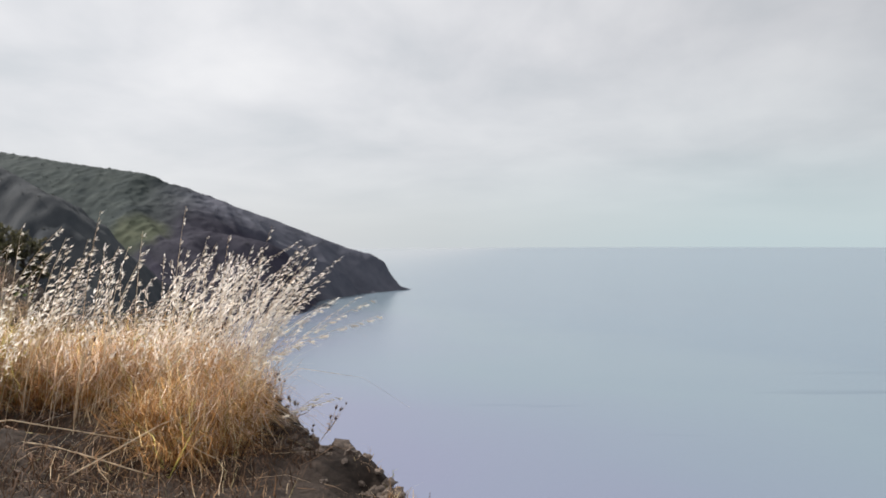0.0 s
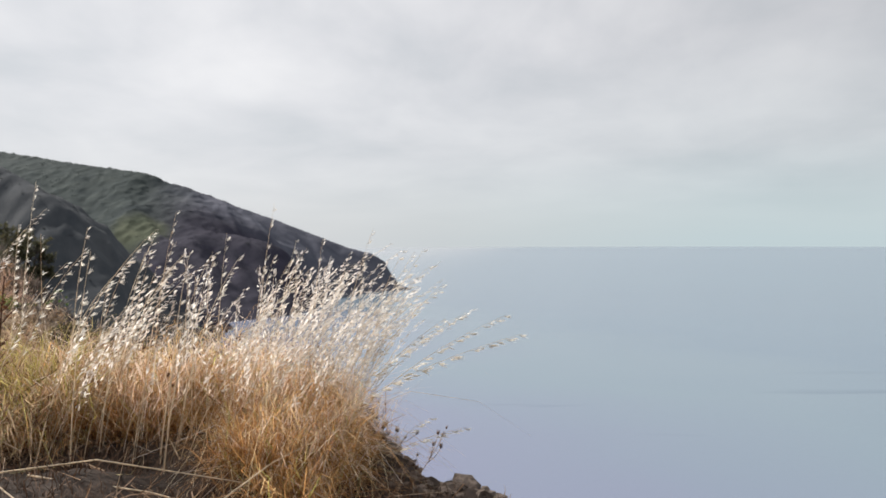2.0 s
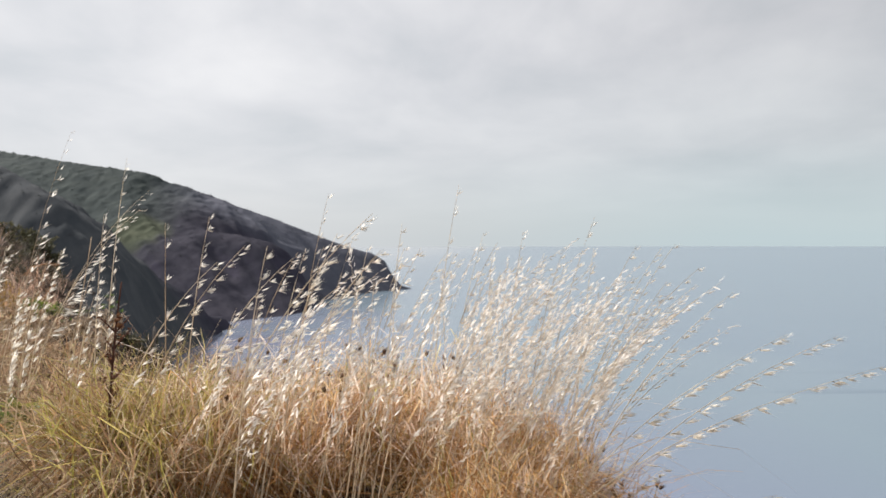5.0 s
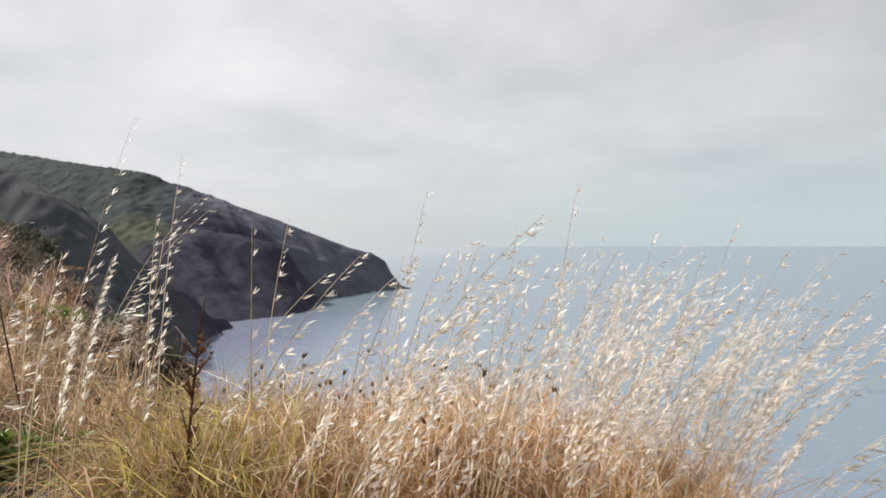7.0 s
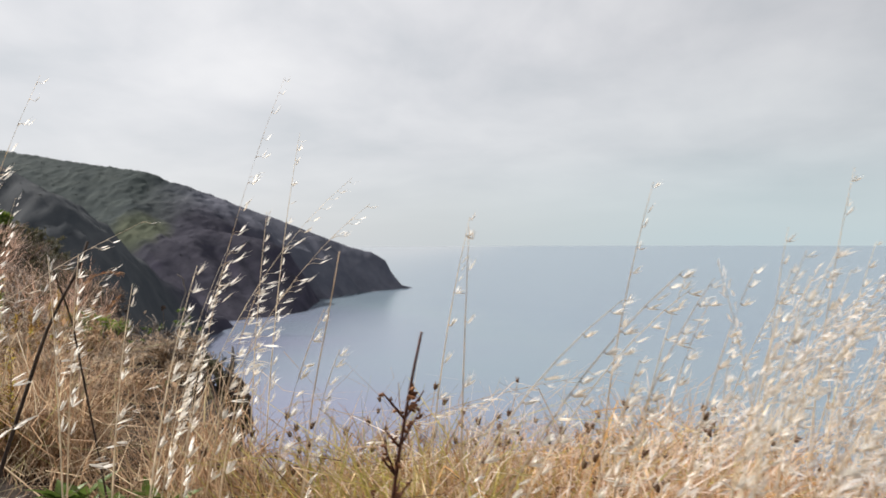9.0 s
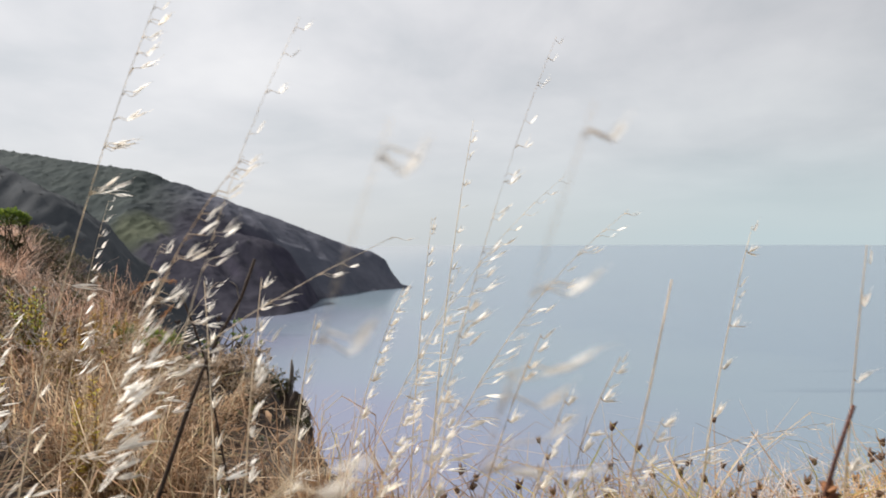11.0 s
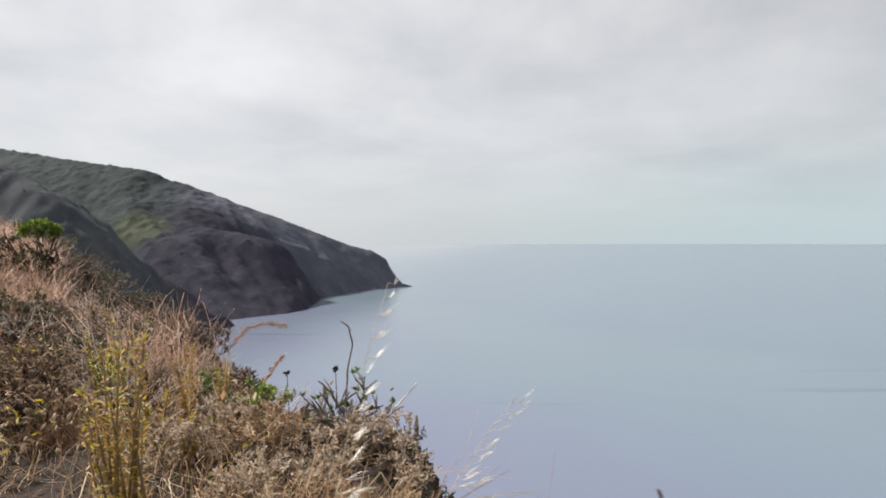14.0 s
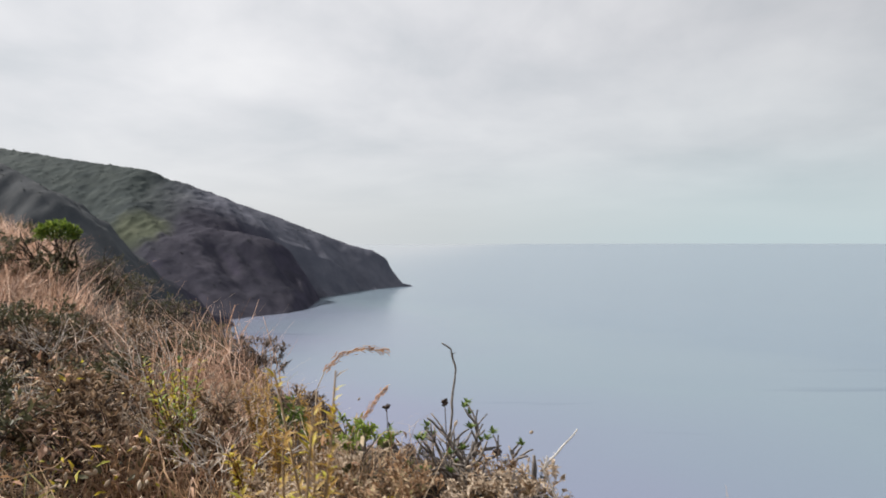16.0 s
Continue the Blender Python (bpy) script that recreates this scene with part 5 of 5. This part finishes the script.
candle_shrub(-1.57, 3.53, 41)
candle_shrub(-1.535, 3.50, 42)
shrub("grey_shrub", -1.52, 3.40, 0.14, 0.10, 43, OLIVE, BARK, 0.010, 0, 6, 2, "leafless grey tangled shrub on the cliff edge", "shrub", "grey tangled shrubs")
shrub("grey_shrub", -1.62, 3.62, 0.13, 0.12, 44, OLIVE, BARK, 0.010, 0, 6, 2, "leafless grey tangled shrub on the cliff edge", "shrub", "grey tangled shrubs")
for k, (x, y, h) in enumerate(((-1.70, 3.27, 0.15), (-1.60, 3.14, 0.13), (-1.80, 3.36, 0.15), (-1.52, 3.02, 0.12), (-1.66, 3.05, 0.12), (-1.86, 3.22, 0.13), (-1.44, 3.10, 0.11), (-1.55, 3.30, 0.13), (-1.46, 3.38, 0.13), (-1.50, 3.44, 0.12), (-1.41, 3.26, 0.11))):
    shrub("beige_shrub", x, y, h, 0.12, 700 + k, BEIGE_SEED if k % 3 else BROWN, BROWN_STEM, 0.011, 7, 7, 3, "dry beige shrub thick with withered flower heads", "shrub", "beige dry shrubs", thick=0.0024)
shrub("green_shrub", -1.77, 3.52, 0.16, 0.07, 45, LIME, BARK, 0.013, 16, 9, 2, "low bright green leafy shrub among dry weeds", "shrub", "green shrubs")
shrub("green_shrub", -1.96, 3.70, 0.18, 0.06, 46, GREEN, BARK, 0.014, 14, 6, 2, "low bright green leafy shrub among dry weeds", "shrub", "green shrubs")
goldenrod(-2.15, 3.55, 0.28, 15, 47, "upright yellow-green weed with small leaves", LIME)
goldenrod(-1.95, 3.34, 0.15, 6, 48, "upright golden-yellow weed with small leaves", GOLDEN)
goldenrod(-1.86, 3.28, 0.13, 5, 49, "upright golden-yellow weed with small leaves", GOLDEN)
for k, (x, y, h) in enumerate(((-1.99, 3.62, 0.22), (-1.95, 3.76, 0.19), (-1.86, 3.50, 0.17), (-2.05, 3.72, 0.22), (-1.90, 3.38, 0.19))):
    goldenrod(x, y, h, 5, 80 + k, "golden-orange dry weed stalks on the bank", GOLDEN, GOLDEN)
plume(-1.88, 3.54, [(-1.863, 3.539, 0.761), (-1.845, 3.539, 0.80), (-1.816, 3.539, 0.832), (-1.77, 3.539, 0.845), (-1.723, 3.539, 0.840)], 50)
plume(-1.80, 3.52, [(-1.77, 3.52, 0.70), (-1.745, 3.52, 0.735), (-1.722, 3.52, 0.765)], 51)
bare_stick([(-1.59, 3.66, gz(-1.59, 3.66) - 0.01), (-1.583, 3.65, 0.68), (-1.575, 3.689, 0.765), (-1.582, 3.689, 0.815), (-1.605, 3.689, 0.829)], 0.0030, BARK, "grey hooked dry stem above a shrub", "hooked_stem", "dry stems")
for hx, hy, hz in ((-1.599, 3.569, 0.725), (-1.722, 3.569, 0.714), (-1.565, 3.52, 0.648), (-1.50, 3.45, 0.66)):
    z = gz(hx, hy) - 0.01
    ob = thing("dry_flower", "black round dry seed head on a thin stem", "dry flower", "black seed heads", (hx, hy, z))
    s, f = Soup(), Soup()
    s.tube([(0, 0, 0), (0.004, 0, (hz - z) * 0.5), (0, 0, hz - z)], [0.0016, 0.0012, 0.001], 5)
    for k in range(16):
        f.spindle((0, 0, hz - z), (random.gauss(0, 1), random.gauss(0, 1), random.gauss(0.3, 0.8)), 0.011, 0.006, 4, 2)
    part("stem", s.mesh("stem", TWIG), ob)
    part("head", f.mesh("head", TWIG, False), ob)
bare_stick([(-1.40, 3.29, gz(-1.40, 3.29) - 0.03), (-1.415, 3.289, 0.643), (-1.436, 3.289, 0.685), (-1.431, 3.289, 0.711)], 0.0019, PALE_TWIG, "bleached white crooked twig over the drop", "pale_twig", "bleached twigs")
bare_stick([(-1.436, 3.289, 0.69), (-1.41, 3.289, 0.722), (-1.381, 3.289, 0.756)], 0.0017, PALE_TWIG, "bleached white crooked twig over the drop", "pale_twig", "bleached twigs")

def cushion(x, y, z, r, tall, count, seed):
    """A dense rounded bush: forking wood below a dome of small leaves with an uneven outline."""
    rnd = random.Random(seed)
    g = gz(x, y) - 0.01
    ob = thing("green_bush", "rounded bright green bush high on the bank", "bush", "", (x, y, g))
    w = Soup()
    for k in range(9):
        a = 2 * math.pi * k / 9
        branch(w, (0.01 * math.cos(a), 0.01 * math.sin(a), 0), (math.cos(a) * 0.5, math.sin(a) * 0.5, 1), (z - g) * 0.5, 0.007, 2, rnd)
    part("wood", w.mesh("wood", TWIG), ob)
    f, g2 = Soup(), Soup()
    for k in range(count):
        a, b = rnd.uniform(0, 6.283), math.asin(rnd.uniform(-0.35, 1))
        d = Vector((math.cos(a) * math.cos(b), math.sin(a) * math.cos(b), math.sin(b)))
        q = (0.80 + 0.28 * noise.noise(d * 3.1 + Vector((seed, 0, 0)))) * rnd.uniform(0.86, 1.08)
        p = Vector((d.x * r * q, d.y * r * q, z - g + d.z * tall * q))
        (f if k % 2 else g2).leaf(p, d + Vector((rnd.gauss(0, 0.5), rnd.gauss(0, 0.5), rnd.gauss(0.3, 0.4))), (rnd.gauss(0, 0.4), rnd.gauss(0, 0.4), 1), rnd.uniform(0.014, 0.026), rnd.uniform(0.007, 0.012), 0.15, 2)
    part("foliage", f.mesh("foliage", LIME, False), ob)["kind"] = "stuff"
    part("foliage", g2.mesh("foliage", GREEN, False), ob)["kind"] = "stuff"


# scrub on the bank
random.seed(33)
for k in range(26):
    s = random.uniform(0, 1)
    x, y = -1.75 - 2.0 * s + random.uniform(-0.9, 0.1), 3.5 + 2.1 * s + random.uniform(-0.5, 0.4)
    n = float(along(EDGE, np.array([x]), np.array([y]))[0][0])
    if n < 0.1 or y > 4.7:
        continue
    shrub("bank_scrub", x, y, random.uniform(0.15, 0.24), random.uniform(0.14, 0.22), 500 + k, (OLIVE, WITHER)[k % 2], TWIG, 0.016, 6, 7, 3, "low dark scrub between tufts of dry grass", "shrub", "dark scrub on the bank")
for k, (x, y) in enumerate(((-3.15, 4.59), (-2.92, 4.39), (-2.76, 4.49), (-2.45, 4.29), (-2.38, 3.54), (-2.43, 3.69), (-2.46, 3.35), (-2.13, 3.58))):
    shrub("bank_scrub", x, y, random.uniform(0.17, 0.23), random.uniform(0.16, 0.22), 530 + k, (OLIVE, WITHER, WITHER)[k % 3], TWIG, 0.018, 7, 8, 3, "low dark scrub between tufts of dry grass", "shrub", "dark scrub on the bank")
for k in range(20):
    x, y = random.uniform(-3.0, -2.0), random.uniform(3.05, 4.5)
    if (x + 2.15) ** 2 + (y - 3.8) ** 2 < 0.05 or (x > -2.35 and y < 3.45) or float(along(EDGE, np.array([x]), np.array([y]))[0][0]) < 0.1:
        continue
    shrub("bank_scrub", x, y, random.uniform(0.13, 0.20), random.uniform(0.12, 0.2), 600 + k, GREY_LEAF if k % 4 else OLIVE, TWIG, 0.017, 8, 7, 3, "grey-brown withered twiggy scrub covering the bank", "shrub", "withered scrub on the bank")
for k in range(26):
    s = (k + 0.5) / 20
    x, y = -1.98 - 1.5 * s + random.gauss(-0.08, 0.06), 4.16 + 1.75 * s + random.gauss(0, 0.06)
    if s < 0.28:
        continue
    shrub("edge_scrub", x, y, random.uniform(0.10, 0.18), random.uniform(0.08, 0.14), 640 + k, GREY_LEAF if k % 2 else OLIVE, TWIG if k % 3 else BARK, 0.015, 4, 7, 3, "dark twiggy scrub along the rim of the bank", "shrub", "dark scrub along the bank rim")
for k in range(12):
    s = random.uniform(0, 1)
    x, y = -1.9 - 1.1 * s + random.uniform(-0.5, 0.1), 3.7 + 1.3 * s + random.uniform(-0.4, 0.3)
    shrub("dead_scrub", x, y, random.uniform(0.16, 0.25), random.uniform(0.08, 0.15), 550 + k, BEIGE_SEED, PALE_TWIG if k % 2 else BARK, 0.009, 2, 5, 3, "pale dead twiggy scrub on the bank", "shrub", "dead scrub on the bank", thick=0.0022)
cushion(-3.86, 5.86, 1.095, 0.125, 0.085, 2300, 60)
shrub("dark_bush", -3.80, 5.76, 0.27, 0.20, 61, OLIVE, TWIG, 0.022, 10, 9, 3, "dark bush below a bright green bush", "bush", "dark bushes")
shrub("dark_bush", -4.15, 5.7, 0.26, 0.2, 62, OLIVE, TWIG, 0.022, 10, 9, 3, "dark bush on the upper bank", "bush", "dark bushes")
shrub("dark_bush", -4.35, 6.0, 0.30, 0.2, 63, OLIVE, TWIG, 0.022, 10, 9, 3, "dark bush on the upper bank", "bush", "dark bushes")

def crumpled(count, x0, y0, x1, y1, wide, tall, mat, name, label, seed):
    """Dead leaves caught in the weeds along a stretch of the bank."""
    rnd = random.Random(seed)
    f, px, py = Soup(), [], []
    while len(px) < count:
        s = rnd.random()
        px.append(x0 + (x1 - x0) * s + rnd.uniform(-wide, 0.25 * wide)); py.append(y0 + (y1 - y0) * s + rnd.uniform(-wide, 0.25 * wide) * 0.7)
    px, py = np.array(px), np.array(py)
    n, way, z = along(EDGE, px, py)[0], np.abs(along(ROAD, px, py)[0]), ground_height(px, py)
    thick = noise2(px, py, 4.0, 2, 9.0)
    for i in range(count):
        if n[i] < 0.03 or way[i] < 0.5 or thick[i] < -0.1:
            continue
        L = rnd.uniform(0.010, 0.028)
        f.leaf((px[i], py[i], z[i] + rnd.uniform(0.0, tall) * (0.6 + thick[i])), (rnd.gauss(0, 1), rnd.gauss(0, 1), rnd.gauss(0.2, 0.7)), (rnd.gauss(0, 0.6), rnd.gauss(0, 0.6), 1), L, L * rnd.uniform(0.35, 0.65), rnd.uniform(-0.4, 0.7), 2)
    return tagged(new(name, f.mesh(name, mat, False)), label, "leaves", kind="stuff")


crumpled(2600, -1.30, 2.75, -3.2, 4.9, 0.9, 0.15, BROWN, "dead_leaves", "crumpled brown dead leaves caught in bank weeds", 1)
crumpled(900, -1.50, 3.0, -3.2, 4.9, 0.9, 0.17, ROSE, "pale_leaves", "pale curled dead leaves on the bank weeds", 4)
crumpled(2200, -1.30, 2.85, -3.0, 4.8, 0.8, 0.13, OLIVE, "dark_leaves", "dark withered leaves low in bank weeds", 2)
crumpled(300, -1.55, 3.15, -2.4, 3.8, 0.4, 0.16, YELLOW, "yellow_leaves", "small yellowing leaves in the bank weeds", 3)

# dark bushes on the next bluff
for k, (x, y, h, r) in enumerate(((-13.6, 20.4, 1.5, 0.9), (-12.9, 20.2, 0.95, 0.8), (-13.2, 19.6, 0.9, 0.8), (-12.3, 19.8, 0.6, 0.6), (-14.4, 20.2, 1.6, 1.0))):
    shrub("bluff_bush", x, y, h, r, 70 + k, OLIVE, TWIG, 0.11, 12, 9, 3, "dark evergreen bush on the next bluff", "bush", "dark bushes on the bluff", thick=0.02)

f = Soup()
for k in range(550):
    s = random.uniform(0, 1)
    x, y = -1.35 - 1.6 * s + random.uniform(-0.8, 0.1), 2.9 + 1.5 * s + random.uniform(-0.5, 0.4)
    if float(along(EDGE, np.array([x]), np.array([y]))[0][0]) < 0.03 or abs(float(along(ROAD, np.array([x]), np.array([y]))[0][0])) < 0.5:
        continue
    f.spindle((x, y, gz(x, y) + random.uniform(0.03, 0.17)), (random.gauss(0.3, 0.5), random.gauss(0, 0.5), random.gauss(0.3, 0.6)), random.uniform(0.011, 0.019), random.uniform(0.004, 0.007), 6, 3, 0.9, 0.5)
ob = new("dry_flower_heads", f.mesh("dry_flower_heads", BEIGE_SEED))
tagged(ob, "beige dry flower heads scattered through bank weeds", "flower heads", kind="stuff")

# fallen stalks on the bare soil at the start
random.seed(5)
for x0, y0, x1, y1, lift in ((-0.214, 1.743, 0.006, 2.103, 0.1), (-0.664, 1.803, -0.134, 1.943, 0.015), (-0.514, 1.863, -0.064, 1.813, 0.012), (-0.234, 2.033, 0.026, 1.883, 0.04), (-0.864, 2.033, -0.364, 1.683, 0.02)):
    bare_stick([(x0, y0, gz(x0, y0) + 0.008), ((x0 + x1) / 2, (y0 + y1) / 2, gz((x0 + x1) / 2, (y0 + y1) / 2) + lift * 0.7 + 0.012), (x1, y1, gz(x1, y1) + lift + 0.006)], 0.0016, OAT_STEM, "pale fallen dry stalk lying across the tuft", "fallen_stalk", "fallen stalks")

# stones of the broken rim
stones = [stone_mesh(i) for i in range(6)]
random.seed(77)
for k in range(290):
    i = random.randint(2, 4) if k < 240 else random.randint(7, 10)
    a, b = EDGE[i], EDGE[i + 1]
    t = random.random()
    x, y = a[0] + t * (b[0] - a[0]) + random.gauss(-0.01, 0.05), a[1] + t * (b[1] - a[1]) + random.gauss(-0.01, 0.05)
    r = random.uniform(0.005, 0.016) * (1.8 if random.random() < 0.16 else 1)
    ob = new("stone", stones[k % 6])
    ob.matrix_basis = Matrix.Translation((x, y, gz(x, y) - r * 0.1)) @ pose(0, 0, 0, random.uniform(-25, 25), random.uniform(-25, 25), random.uniform(0, 360)) @ Matrix.Diagonal((r, r, r, 1))
    tagged(ob, "rough brown stone embedded in the cliff rim", "stone", "stones of the rim")

# white houses on the far hillside
far_house(-668, 925, 9, 6, 3.2, 20)
far_house(-690, 938, 8, 6, 3.0, -10)
far_house(-655, 900, 7, 5, 2.8, 35)
